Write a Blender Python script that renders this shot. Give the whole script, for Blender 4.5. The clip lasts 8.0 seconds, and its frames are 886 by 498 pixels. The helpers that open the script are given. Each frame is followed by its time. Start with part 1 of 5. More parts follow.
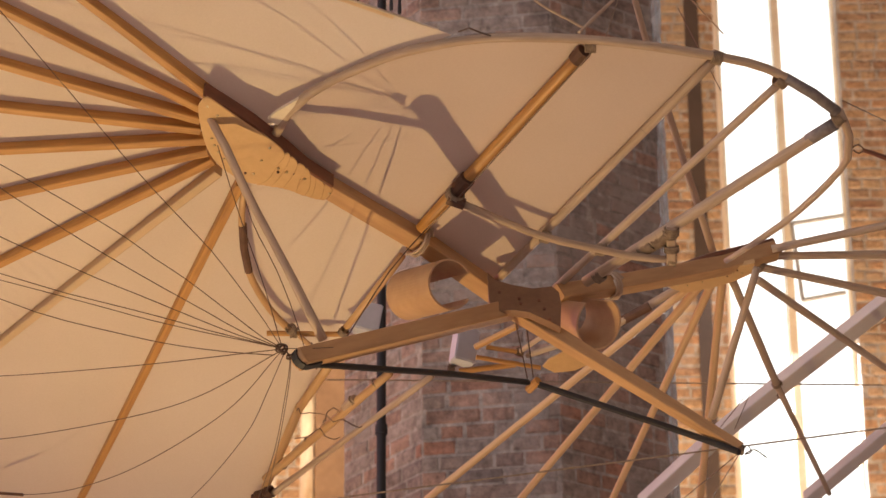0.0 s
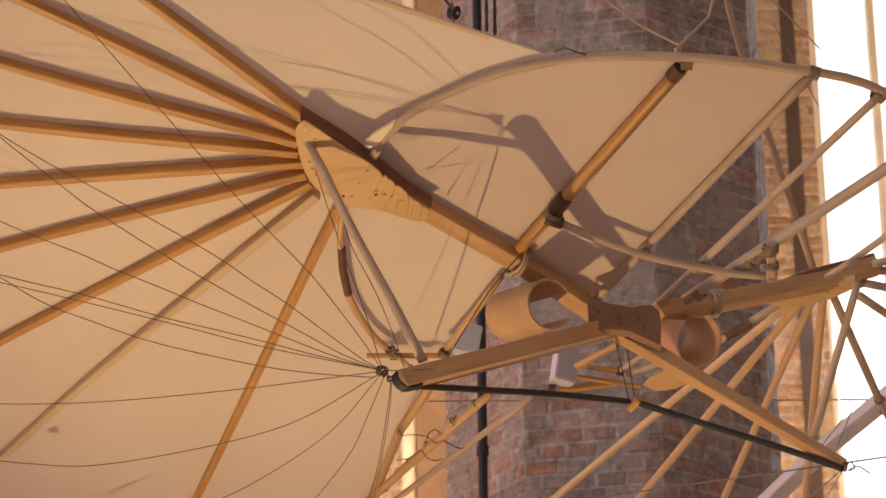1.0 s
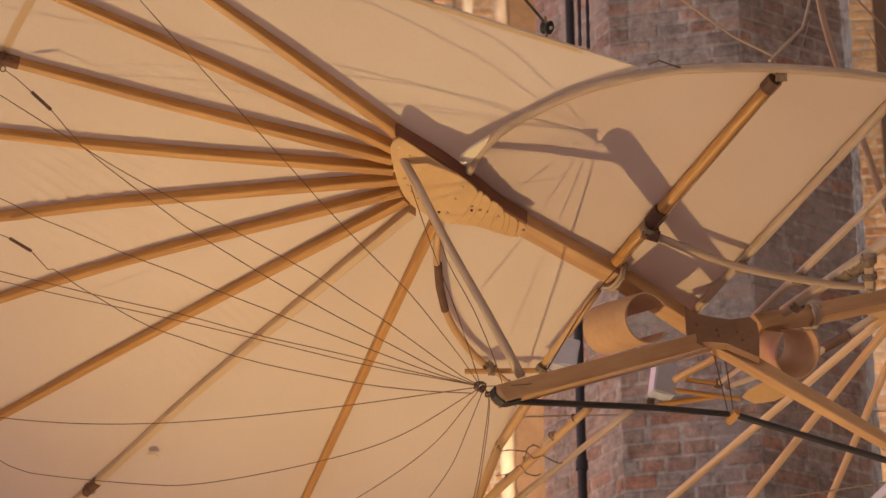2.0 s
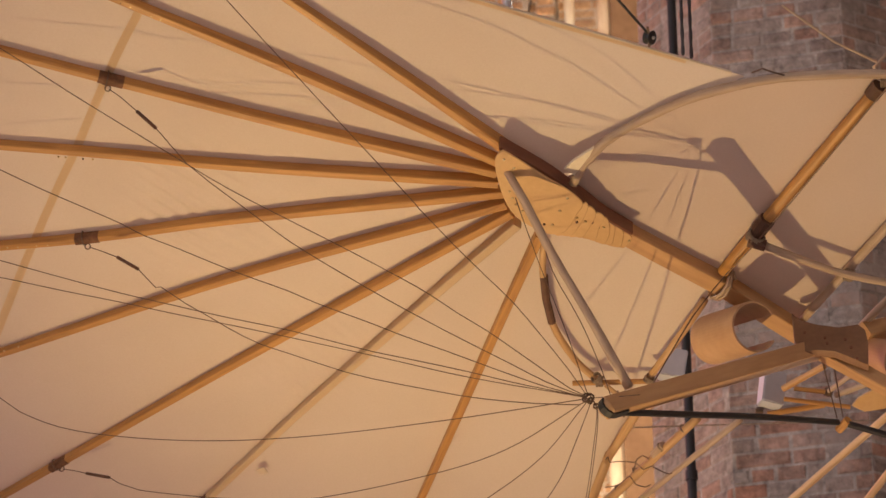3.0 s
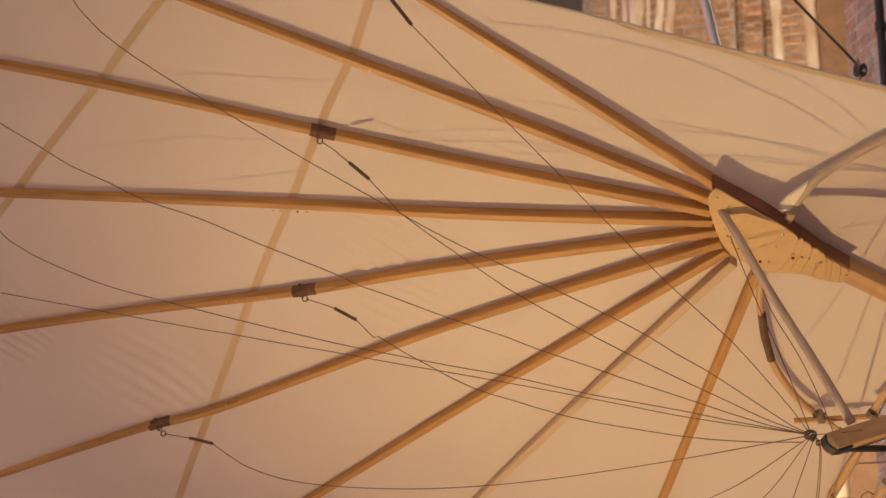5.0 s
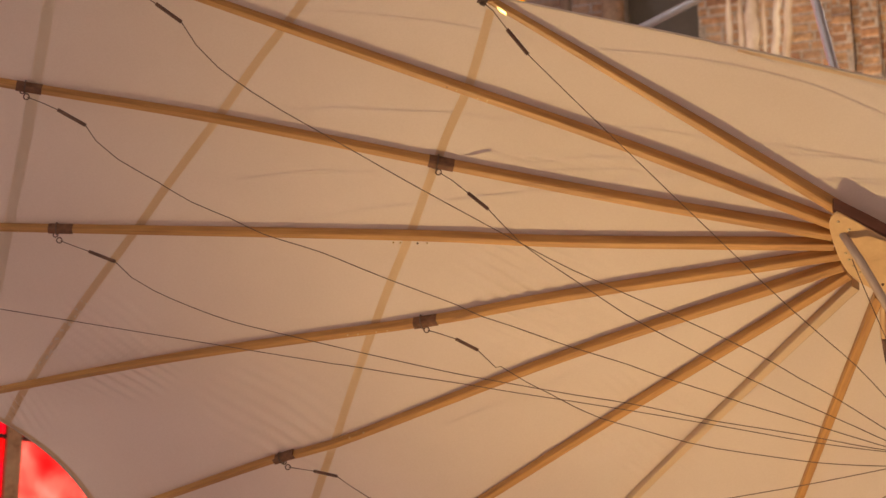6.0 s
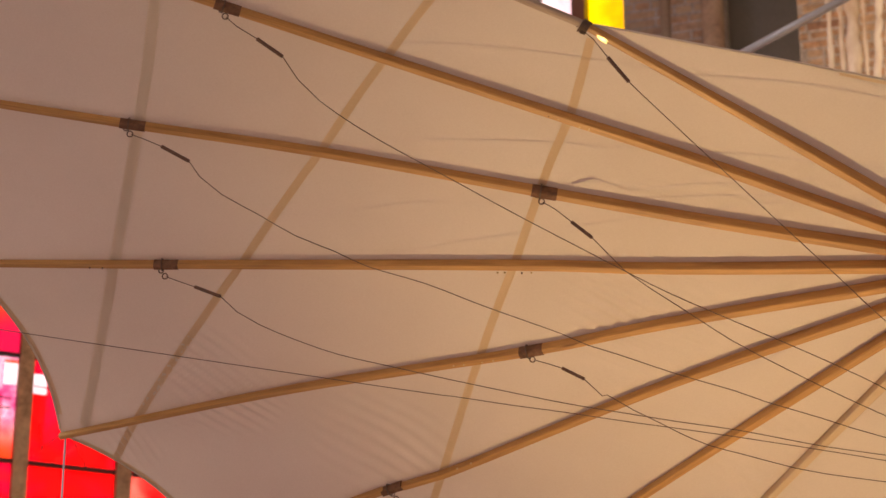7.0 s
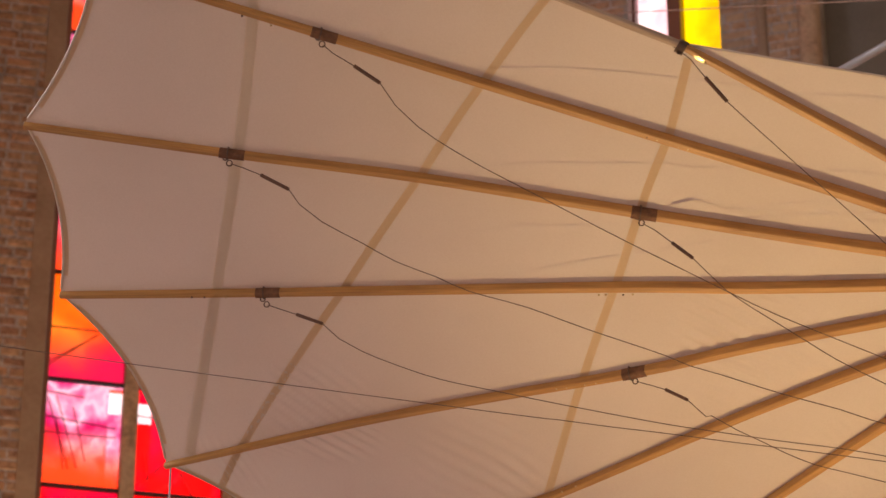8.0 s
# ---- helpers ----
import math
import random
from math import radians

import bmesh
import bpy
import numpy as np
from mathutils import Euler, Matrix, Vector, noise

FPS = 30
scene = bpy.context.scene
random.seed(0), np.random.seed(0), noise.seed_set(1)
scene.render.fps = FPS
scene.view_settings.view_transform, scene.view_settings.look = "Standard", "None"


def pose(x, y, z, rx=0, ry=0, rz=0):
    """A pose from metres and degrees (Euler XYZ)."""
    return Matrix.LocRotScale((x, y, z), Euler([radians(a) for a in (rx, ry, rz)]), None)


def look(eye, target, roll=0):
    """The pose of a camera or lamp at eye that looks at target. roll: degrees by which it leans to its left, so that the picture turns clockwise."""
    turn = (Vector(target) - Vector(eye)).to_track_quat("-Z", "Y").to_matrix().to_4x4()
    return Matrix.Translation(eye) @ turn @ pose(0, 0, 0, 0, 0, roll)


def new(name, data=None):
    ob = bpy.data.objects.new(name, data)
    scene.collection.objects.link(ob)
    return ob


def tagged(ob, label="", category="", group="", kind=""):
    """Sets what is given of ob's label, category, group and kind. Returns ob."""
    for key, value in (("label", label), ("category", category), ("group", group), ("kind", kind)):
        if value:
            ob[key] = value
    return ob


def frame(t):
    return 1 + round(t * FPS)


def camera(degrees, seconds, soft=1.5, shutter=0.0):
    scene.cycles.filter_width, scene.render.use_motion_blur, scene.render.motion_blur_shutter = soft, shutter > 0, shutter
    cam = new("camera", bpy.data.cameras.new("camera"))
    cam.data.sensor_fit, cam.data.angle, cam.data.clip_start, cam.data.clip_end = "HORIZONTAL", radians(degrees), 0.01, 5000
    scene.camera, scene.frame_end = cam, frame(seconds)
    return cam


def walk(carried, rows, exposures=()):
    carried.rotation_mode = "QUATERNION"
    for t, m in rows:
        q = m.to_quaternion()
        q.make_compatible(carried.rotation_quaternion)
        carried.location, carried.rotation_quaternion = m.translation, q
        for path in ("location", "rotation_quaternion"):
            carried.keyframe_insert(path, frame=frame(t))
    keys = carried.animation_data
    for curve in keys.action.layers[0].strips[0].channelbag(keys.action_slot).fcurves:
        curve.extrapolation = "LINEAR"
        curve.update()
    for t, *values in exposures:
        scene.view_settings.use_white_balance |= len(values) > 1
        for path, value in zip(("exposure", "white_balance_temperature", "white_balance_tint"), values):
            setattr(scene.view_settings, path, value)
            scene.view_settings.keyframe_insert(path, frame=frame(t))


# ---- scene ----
from mathutils.bvhtree import BVHTree

# The camera turns on a tripod: one place, a slow pan to the left with a little tilt.
cam = camera(17.0, 8.0, soft=1.5)
EYE = (0.0, 0.0, 1.6)
ROWS = [
    (0.0, 114.299, 0.418, 0.191),
    (0.5, 114.481, 0.380, 1.185),
    (1.0, 114.712, 0.381, 2.270),
    (1.5, 114.874, 0.346, 3.244),
    (3.0, 115.283, 0.247, 6.515),
    (3.5, 115.385, 0.216, 7.582),
    (4.0, 115.606, 0.208, 8.680),
    (4.5, 115.872, 0.181, 9.790),
    (6.0, 116.735, 0.058, 13.630),
    (6.5, 117.022, 0.049, 14.654),
    (7.0, 117.320, 0.037, 15.879),
    (7.5, 117.645, 0.026, 17.095),
    (8.0, 117.789, 0.059, 18.080),
]
cam.data.dof.use_dof, cam.data.dof.focus_distance, cam.data.dof.aperture_fstop = True, 9.1, 6.5
walk(cam, [(t, pose(*EYE, rx, ry, rz)) for t, rx, ry, rz in ROWS])

# ---- world and lights ----
world = bpy.data.worlds.new("sky")
scene.world = world
world.use_nodes = True
wn = world.node_tree.nodes
sky = wn.new("ShaderNodeTexSky")
sky.sky_type = "NISHITA"
sky.sun_disc = False
sky.sun_elevation, sky.sun_rotation = radians(40), radians(150)
world.node_tree.links.new(sky.outputs[0], wn["Background"].inputs[0])
wn["Background"].inputs[1].default_value = 0.12


def lamp(name, kind, at, target, power, colour, **more):
    data = bpy.data.lights.new(name, kind)
    data.energy, data.color = power, colour
    ob = new(name, data)
    ob.matrix_world = look(at, target)
    return ob


# warm flood light on a stand under the machine
flood = lamp("flood_light", "SPOT", (-2.05, 8.06, 1.17), (-0.45, 7.85, 5.6), 570, (1.0, 0.69, 0.315))
flood.data.spot_size, flood.data.spot_blend, flood.data.shadow_soft_size = radians(70), 1.0, 0.015
# warm flood lights that wash the aisle walls
for eye, to, power, wide in (((-2.1, 14.4, 0.4), (-1.4, 18.0, 10.0), 11500, 22), ((-3.2, 11.6, 0.4), (-0.35, 12.7, 8.9), 1300, 26), ((1.7, 15.0, 0.4), (1.8, 18.0, 8.8), 9500, 44), ((-7.6, 14.6, 0.4), (-8.6, 16.8, 8.0), 2900, 46)):
    wash = lamp("wall_light", "SPOT", eye, to, power, (1.0, 0.67, 0.34))
    wash.data.spot_size, wash.data.spot_blend, wash.data.shadow_soft_size = radians(wide), 1.0, 0.1
# daylight lamps: four added at windowless unseen walls, two at stained and clear windows
for eye, to, sx, sz, power, tint in (((-6, -7.8, 8), (0, 9, 5), 3, 9, 560, (0.90, 0.89, 1.0)), ((6, -7.8, 8), (0, 9, 5), 3, 9, 60, (0.96, 0.90, 1.0)),
                                     ((-11.7, 4, 8), (0, 9, 3), 3, 9, 1000, (0.90, 0.86, 0.98)), ((11.7, 4, 8), (0, 9, 3), 3, 9, 60, (0.96, 0.90, 1.0)),
                                     ((-8.1, 16.85, 9), (-3.5, 8.5, 5), 1.4, 7, 360, (1.0, 0.35, 0.42)),
                                     ((2.3, 17.92, 9.5), (0.6, 9, 5.8), 0.8, 8, 560, (0.90, 0.94, 1.0))):
    day = lamp("daylight_lamp", "AREA", eye, to, power, tint)
    day.data.shape, day.data.size, day.data.size_y = "RECTANGLE", sx, sz

# ---- materials ----


def material(name, colour, rough=0.6, second=None, scale=8.0, detail=6.0, bump=0.1, stretch=(1, 1, 1), metal=0.0, per=0.0, fine=60.0, translucent=0.0, coords="Object"):
    """Principled material: two colours mixed by noise at two scales, with relief and, if asked, a shade for each piece."""
    m = bpy.data.materials.new(name)
    m.use_nodes = True
    nt = m.node_tree
    n, l = nt.nodes, nt.links
    b = n["Principled BSDF"]
    b.inputs["Roughness"].default_value, b.inputs["Metallic"].default_value = rough, metal
    second = second or tuple(c * 0.7 for c in colour)
    tc, mp = n.new("ShaderNodeTexCoord"), n.new("ShaderNodeMapping")
    mp.inputs["Scale"].default_value = stretch
    l.new(tc.outputs[coords], mp.inputs[0])
    big, small = n.new("ShaderNodeTexNoise"), n.new("ShaderNodeTexNoise")
    for t, s in ((big, scale), (small, fine)):
        t.inputs["Scale"].default_value, t.inputs["Detail"].default_value = s, detail
        l.new(mp.outputs[0], t.inputs[0])
    ramp = n.new("ShaderNodeValToRGB")
    ramp.color_ramp.elements[0].position, ramp.color_ramp.elements[1].position = 0.32, 0.68
    ramp.color_ramp.elements[0].color, ramp.color_ramp.elements[1].color = (*second, 1), (*colour, 1)
    blend = n.new("ShaderNodeMath")
    blend.operation = "MULTIPLY_ADD"
    blend.inputs[1].default_value = 0.35
    l.new(small.outputs[0], blend.inputs[0])
    part_of = n.new("ShaderNodeMath")
    part_of.operation = "MULTIPLY"
    part_of.inputs[1].default_value = 0.65
    l.new(big.outputs[0], part_of.inputs[0])
    l.new(part_of.outputs[0], blend.inputs[2])
    l.new(blend.outputs[0], ramp.inputs[0])
    out = ramp.outputs[0]
    if per:
        info, hsv, rng = n.new("ShaderNodeObjectInfo"), n.new("ShaderNodeHueSaturation"), n.new("ShaderNodeMapRange")
        geo, add, frac = n.new("ShaderNodeNewGeometry"), n.new("ShaderNodeMath"), n.new("ShaderNodeMath")
        frac.operation = "FRACT"
        l.new(info.outputs["Random"], add.inputs[0])
        l.new(geo.outputs["Random Per Island"], add.inputs[1])
        l.new(add.outputs[0], frac.inputs[0])
        rng.inputs["To Min"].default_value, rng.inputs["To Max"].default_value = 1 - per, 1 + per
        l.new(frac.outputs[0], rng.inputs[0])
        l.new(rng.outputs[0], hsv.inputs["Value"])
        l.new(out, hsv.inputs["Color"])
        hue, many = n.new("ShaderNodeMapRange"), n.new("ShaderNodeMath")
        many.operation, many.inputs[1].default_value = "MULTIPLY", 7.31
        again = n.new("ShaderNodeMath")
        again.operation = "FRACT"
        l.new(frac.outputs[0], many.inputs[0])
        l.new(many.outputs[0], again.inputs[0])
        hue.inputs["To Min"].default_value, hue.inputs["To Max"].default_value = 0.485, 0.515
        l.new(again.outputs[0], hue.inputs[0])
        l.new(hue.outputs[0], hsv.inputs["Hue"])
        out = hsv.outputs[0]
    l.new(out, b.inputs["Base Color"])
    bp = n.new("ShaderNodeBump")
    bp.inputs["Strength"].default_value, bp.inputs["Distance"].default_value = bump, 0.01
    l.new(blend.outputs[0], bp.inputs["Height"])
    l.new(bp.outputs[0], b.inputs["Normal"])
    if translucent:
        tr, mix = n.new("ShaderNodeBsdfTranslucent"), n.new("ShaderNodeMixShader")
        mix.inputs[0].default_value = translucent
        l.new(out, tr.inputs[0])
        l.new(b.outputs[0], mix.inputs[1])
        l.new(tr.outputs[0], mix.inputs[2])
        l.new(mix.outputs[0], n["Material Output"].inputs[0])
    return m


CANVAS = material("canvas", (0.76, 0.66, 0.53), 0.55, (0.68, 0.575, 0.445), 1.6, 6, 0.09, fine=160, translucent=0.26)
# copy of the canvas, tinted rosier to stand for less warm flood light
TAILCLOTH = material("tail_canvas", (0.75, 0.625, 0.53), 0.75, (0.68, 0.555, 0.46), 1.6, 6, 0.09, fine=160, translucent=0.26)
SEAM = material("canvas_seam", (0.77, 0.59, 0.375), 0.85, (0.71, 0.53, 0.32), 5, bump=0.05, fine=160, translucent=0.3)
PINE = material("pine", (0.62, 0.325, 0.09), 0.45, (0.34, 0.155, 0.042), 6, stretch=(16, 0.5, 1), bump=0.12, fine=22, coords="UV")
PALEPINE = material("pale_pine", (0.74, 0.50, 0.27), 0.55, (0.58, 0.36, 0.17), 6, stretch=(16, 0.5, 1), bump=0.12, fine=22, coords="UV")
PLY = material("plywood", (0.66, 0.43, 0.20), 0.55, (0.54, 0.33, 0.14), 4, bump=0.06, fine=50)
BEAM = material("beam_wood", (0.60, 0.36, 0.165), 0.55, (0.42, 0.23, 0.10), 6, stretch=(16, 0.5, 1), bump=0.12, fine=22, coords="UV")
POLE = material("peeled_pole", (0.56, 0.42, 0.295), 0.6, (0.38, 0.265, 0.175), 6, stretch=(10, 0.9, 1), bump=0.2, fine=22, coords="UV")
WALNUT = material("dark_stained_wood", (0.24, 0.09, 0.045), 0.5, (0.12, 0.045, 0.024), 6, stretch=(12, 0.5, 1), bump=0.1, fine=20, coords="UV")
CROSSWOOD = material("brown_board", (0.29, 0.155, 0.08), 0.55, (0.20, 0.105, 0.055), 6, bump=0.1)
HOOPWOOD = material("bent_plywood", (0.56, 0.35, 0.19), 0.5, (0.43, 0.25, 0.13), 7, bump=0.08, fine=35)
RUBBER = material("black_strap", (0.018, 0.016, 0.015), 0.6, (0.03, 0.027, 0.025), 20, bump=0.1)
STEEL = material("wire_steel", (0.17, 0.10, 0.06), 0.5, (0.09, 0.055, 0.035), 40, metal=0.2)
BRASS = material("screw_brass", (0.70, 0.55, 0.30), 0.3, (0.5, 0.38, 0.2), 30, metal=0.9)
HEMP = material("lashing_cord", (0.34, 0.25, 0.17), 0.9, (0.20, 0.14, 0.09), 60, bump=0.4)
BAMBOO = material("bamboo", (0.62, 0.39, 0.18), 0.45, (0.45, 0.26, 0.11), 6, stretch=(10, 0.6, 1), bump=0.1, fine=22, coords="UV")
IVORY = material("pale_new_wood", (0.80, 0.70, 0.52), 0.5, (0.72, 0.60, 0.42), 6, bump=0.05)
TUBE = material("dull_metal", (0.40, 0.38, 0.36), 0.45, (0.30, 0.28, 0.26), 12, metal=0.25)
JAMB = material("stained_stone", (0.36, 0.26, 0.17), 0.95, (0.24, 0.16, 0.10), 4, bump=0.4, fine=25)
GREYBOX = material("grey_enamel", (0.54, 0.55, 0.60), 0.5, (0.46, 0.47, 0.52), 10, bump=0.03)
PALE = material("bleached_beam", (0.68, 0.63, 0.58), 0.6, (0.58, 0.52, 0.46), 6, stretch=(10, 0.5, 1), bump=0.1, fine=20, coords="UV")
# near-black brown that stands for the shade inside a wall groove
GROOVE = material("groove_shade", (0.085, 0.055, 0.042), 0.8, (0.055, 0.036, 0.028), 4, bump=0.2)
PAD = material("brown_leather_pad", (0.24, 0.11, 0.05), 0.8, (0.10, 0.045, 0.022), 30, bump=0.3)
LEATHER = material("dark_leather", (0.15, 0.07, 0.035), 0.7, (0.08, 0.038, 0.022), 25, bump=0.3)
WRAP = material("grey_wrapping", (0.29, 0.245, 0.225), 0.75, (0.17, 0.14, 0.13), 30, bump=0.4)
FOLD = material("canvas_fold", (0.81, 0.70, 0.55), 0.85, (0.74, 0.63, 0.48), 4, bump=0.05, fine=160, translucent=0.3)


def masonry(name, colours, smear, smear_at, rough=0.92):
    """Old brick or mortar: each piece takes its own colour of a ramp, with stains and lime smears that run over the joints."""
    m = bpy.data.materials.new(name)
    m.use_nodes = True
    n, l = m.node_tree.nodes, m.node_tree.links
    b = n["Principled BSDF"]
    b.inputs["Roughness"].default_value = rough
    geo, info, add, frac, ramp = n.new("ShaderNodeNewGeometry"), n.new("ShaderNodeObjectInfo"), n.new("ShaderNodeMath"), n.new("ShaderNodeMath"), n.new("ShaderNodeValToRGB")
    frac.operation = "FRACT"
    l.new(info.outputs["Random"], add.inputs[0])
    l.new(geo.outputs["Random Per Island"], add.inputs[1])
    l.new(add.outputs[0], frac.inputs[0])
    e = ramp.color_ramp.elements
    while len(e) < len(colours):
        e.new(0.5)
    for k, c in enumerate(colours):
        e[k].position, e[k].color = k / max(1, len(colours) - 1), (*c, 1)
    l.new(frac.outputs[0], ramp.inputs[0])
    tex = []
    for scale, detail in ((28, 6), (7, 5), (2.1, 8)):
        t = n.new("ShaderNodeTexNoise")
        t.inputs["Scale"].default_value, t.inputs["Detail"].default_value, t.inputs["Roughness"].default_value = scale, detail, 0.65
        l.new(geo.outputs["Position"], t.inputs[0])
        tex.append(t)
    tone = n.new("ShaderNodeMath")
    tone.operation = "ADD"
    l.new(tex[0].outputs[0], tone.inputs[0])
    l.new(tex[1].outputs[0], tone.inputs[1])
    rng = n.new("ShaderNodeMapRange")
    rng.inputs["From Min"].default_value, rng.inputs["From Max"].default_value = 0.7, 1.3
    rng.inputs["To Min"].default_value, rng.inputs["To Max"].default_value = 0.55, 1.4
    l.new(tone.outputs[0], rng.inputs[0])
    hsv = n.new("ShaderNodeHueSaturation")
    l.new(ramp.outputs[0], hsv.inputs["Color"])
    l.new(rng.outputs[0], hsv.inputs["Value"])
    cover = n.new("ShaderNodeMapRange")
    cover.inputs["From Min"].default_value, cover.inputs["From Max"].default_value = smear_at, smear_at + 0.16
    cover.inputs["To Max"].default_value = 0.75
    l.new(tex[2].outputs[0], cover.inputs[0])
    mix = n.new("ShaderNodeMix")
    mix.data_type = "RGBA"
    l.new(cover.outputs[0], mix.inputs[0])
    l.new(hsv.outputs[0], mix.inputs[6])
    mix.inputs[7].default_value = (*smear, 1)
    l.new(mix.outputs[2], b.inputs["Base Color"])
    bp = n.new("ShaderNodeBump")
    bp.inputs["Strength"].default_value, bp.inputs["Distance"].default_value = 0.9, 0.012
    l.new(tone.outputs[0], bp.inputs["Height"])
    l.new(bp.outputs[0], b.inputs["Normal"])
    return m


BRICK = masonry("brick", [(0.37, 0.185, 0.12), (0.28, 0.21, 0.17), (0.34, 0.28, 0.24), (0.23, 0.18, 0.155), (0.39, 0.235, 0.17), (0.31, 0.265, 0.23), (0.33, 0.18, 0.125)], (0.36, 0.31, 0.27), 0.47)
BUFF = masonry("buff_brick", [(0.40, 0.22, 0.12), (0.32, 0.19, 0.11), (0.44, 0.28, 0.16), (0.26, 0.14, 0.085), (0.38, 0.25, 0.16)], (0.42, 0.31, 0.20), 0.50)
MORTAR = masonry("mortar", [(0.37, 0.32, 0.275), (0.37, 0.32, 0.275)], (0.26, 0.21, 0.17), 0.52)
PLASTER = material("lime_plaster", (0.86, 0.81, 0.71), 0.95, (0.44, 0.31, 0.20), 5.0, bump=0.8, fine=14, stretch=(1, 1, 0.45))
STONE = material("window_stone", (0.74, 0.66, 0.54), 0.9, (0.56, 0.45, 0.33), 4, bump=0.3, fine=30)
IRON = material("black_iron", (0.008, 0.007, 0.007), 0.6, (0.015, 0.012, 0.011), 20, bump=0.1)
BROWNWALL = material("brown_plaster", (0.27, 0.17, 0.105), 0.95, (0.19, 0.115, 0.07), 4, bump=0.4, fine=25)
GREYWALL = material("niche_dark_grey", (0.11, 0.095, 0.085), 0.9, (0.075, 0.065, 0.06), 2, bump=0.2)
# unseen floor, made pale to bounce light up under the machine
FLOOR = material("bounce_floor", (0.62, 0.55, 0.49), 0.6, (0.52, 0.45, 0.39), 2, bump=0.2)

# ---- mesh helpers ----


def mesh_object(name, bm, mat, parent=None, label="", smooth=False):
    me = bpy.data.meshes.new(name)
    bmesh.ops.recalc_face_normals(bm, faces=bm.faces[:])
    bm.to_mesh(me)
    bm.free()
    me.materials.append(mat)
    if smooth:
        for p in me.polygons:
            p.use_smooth = True
    ob = new(name, me)
    if parent:
        ob.parent = parent
    if label:
        tagged(ob, label)
    return ob


def part(name, bm, mat, parent, label="", smooth=False):
    return mesh_object(name, bm, mat, parent, label, smooth)


def glide(points, step):
    """Points along a smooth curve through the given ones (Catmull-Rom)."""
    p = [Vector(q) for q in points]
    if len(p) == 2:
        n = max(1, int((p[1] - p[0]).length / step))
        return [p[0].lerp(p[1], i / n) for i in range(n + 1)]
    p = [p[0] * 2 - p[1]] + p + [p[-1] * 2 - p[-2]]
    out = []
    for a, b, c, d in zip(p, p[1:], p[2:], p[3:]):
        n = max(1, int((c - b).length / step))
        for i in range(n):
            t = i / n
            out.append(0.5 * (2 * b + (c - a) * t + (2 * a - 5 * b + 4 * c - d) * t * t + (3 * b - a - 3 * c + d) * t ** 3))
    return out + [p[-2]]


def sweep(points, sections, up, closed=True, bm=None):
    """A skin along points; sections(i, s) gives the outline there, s from 0 to 1; up: the side that the outline's y leans to."""
    bm = bm or bmesh.new()
    uv = bm.loops.layers.uv.verify()
    up = Vector(up)
    rings, far = [], [0.0]
    last = len(points) - 1
    for a, b in zip(points, points[1:]):
        far.append(far[-1] + (b - a).length)
    for i, p in enumerate(points):
        along = (points[min(i + 1, last)] - points[max(i - 1, 0)]).normalized()
        side = along.cross(up)
        if side.length < 1e-4:
            side = along.cross(Vector((0.3, 0.9, 0.2)))
        side.normalize()
        top = side.cross(along)
        rings.append([bm.verts.new(p + side * x + top * y) for x, y in sections(i, i / max(1, last))])
    shift = points[0].x * 3.7 + points[0].y * 5.3
    for k, (a, b) in enumerate(zip(rings, rings[1:])):
        for j in range(len(a)):
            face = bm.faces.new((a[j], a[j - 1], b[j - 1], b[j]))
            for loop, (x, y) in zip(face.loops, ((j, far[k]), (j - 1, far[k]), (j - 1, far[k + 1]), (j, far[k + 1]))):
                loop[uv].uv = (x * 0.01 + shift, y + shift)
    if closed:
        bm.faces.new(rings[0])
        bm.faces.new(rings[-1][::-1])
    return bm


def ring_of(r, n=10):
    return [(r * math.cos(2 * math.pi * k / n), r * math.sin(2 * math.pi * k / n)) for k in range(n)]


def tube(points, r0, r1=None, step=0.08, n=10, knots=0.0, seed=0, bm=None):
    """A round pole; knots: how uneven a natural stick it is."""
    r1 = r0 if r1 is None else r1
    pts = glide(points, step)

    def section(i, s):
        r = r0 + (r1 - r0) * s
        if knots:
            r *= 1 + knots * noise.noise((i * 0.37 + seed * 7.1, seed * 3.3, 0))
        return ring_of(r, n)
    if knots:
        pts = [q + Vector((noise.noise((i * 0.2, seed, 1)), noise.noise((i * 0.2, seed, 5)), noise.noise((i * 0.2, seed, 9)))) * knots * r0 * 0.6 for i, q in enumerate(pts)]
    return sweep(pts, section, (0.13, 0.21, 1), bm=bm)


def bar(points, wide, deep, up, wide1=None, deep1=None, step=0.1, edge=0.003, bm=None):
    """A squared timber with eased edges, wide across up and deep along it."""
    wide1, deep1 = wide if wide1 is None else wide1, deep if deep1 is None else deep1

    def section(i, s):
        x, y = (wide + (wide1 - wide) * s) / 2, (deep + (deep1 - deep) * s) / 2
        c = min(edge, x * 0.45, y * 0.45)
        return [(x - c, -y), (x, -y + c), (x, y - c), (x - c, y), (-x + c, y), (-x, y - c), (-x, -y + c), (-x + c, -y)]
    return sweep(glide(points, step), section, up, bm=bm)


def plate(outline, thick, normal, bm=None, edge=0.002):
    """A board of the given outline, with eased edges."""
    bm = bm or bmesh.new()
    nrm = Vector(normal).normalized() * thick / 2
    pts = [Vector(p) for p in outline]
    mid = sum(pts, Vector()) / len(pts)
    rings = []
    for off, shrink in ((-1, edge), (-0.6, 0), (0.6, 0), (1, edge)):
        rings.append([bm.verts.new(p + (mid - p).normalized() * shrink + nrm * off) for p in pts])
    for a, b in zip(rings, rings[1:]):
        for j in range(len(a)):
            bm.faces.new((a[j], a[j - 1], b[j - 1], b[j]))
    bm.faces.new(rings[0])
    bm.faces.new(rings[-1][::-1])
    return bm


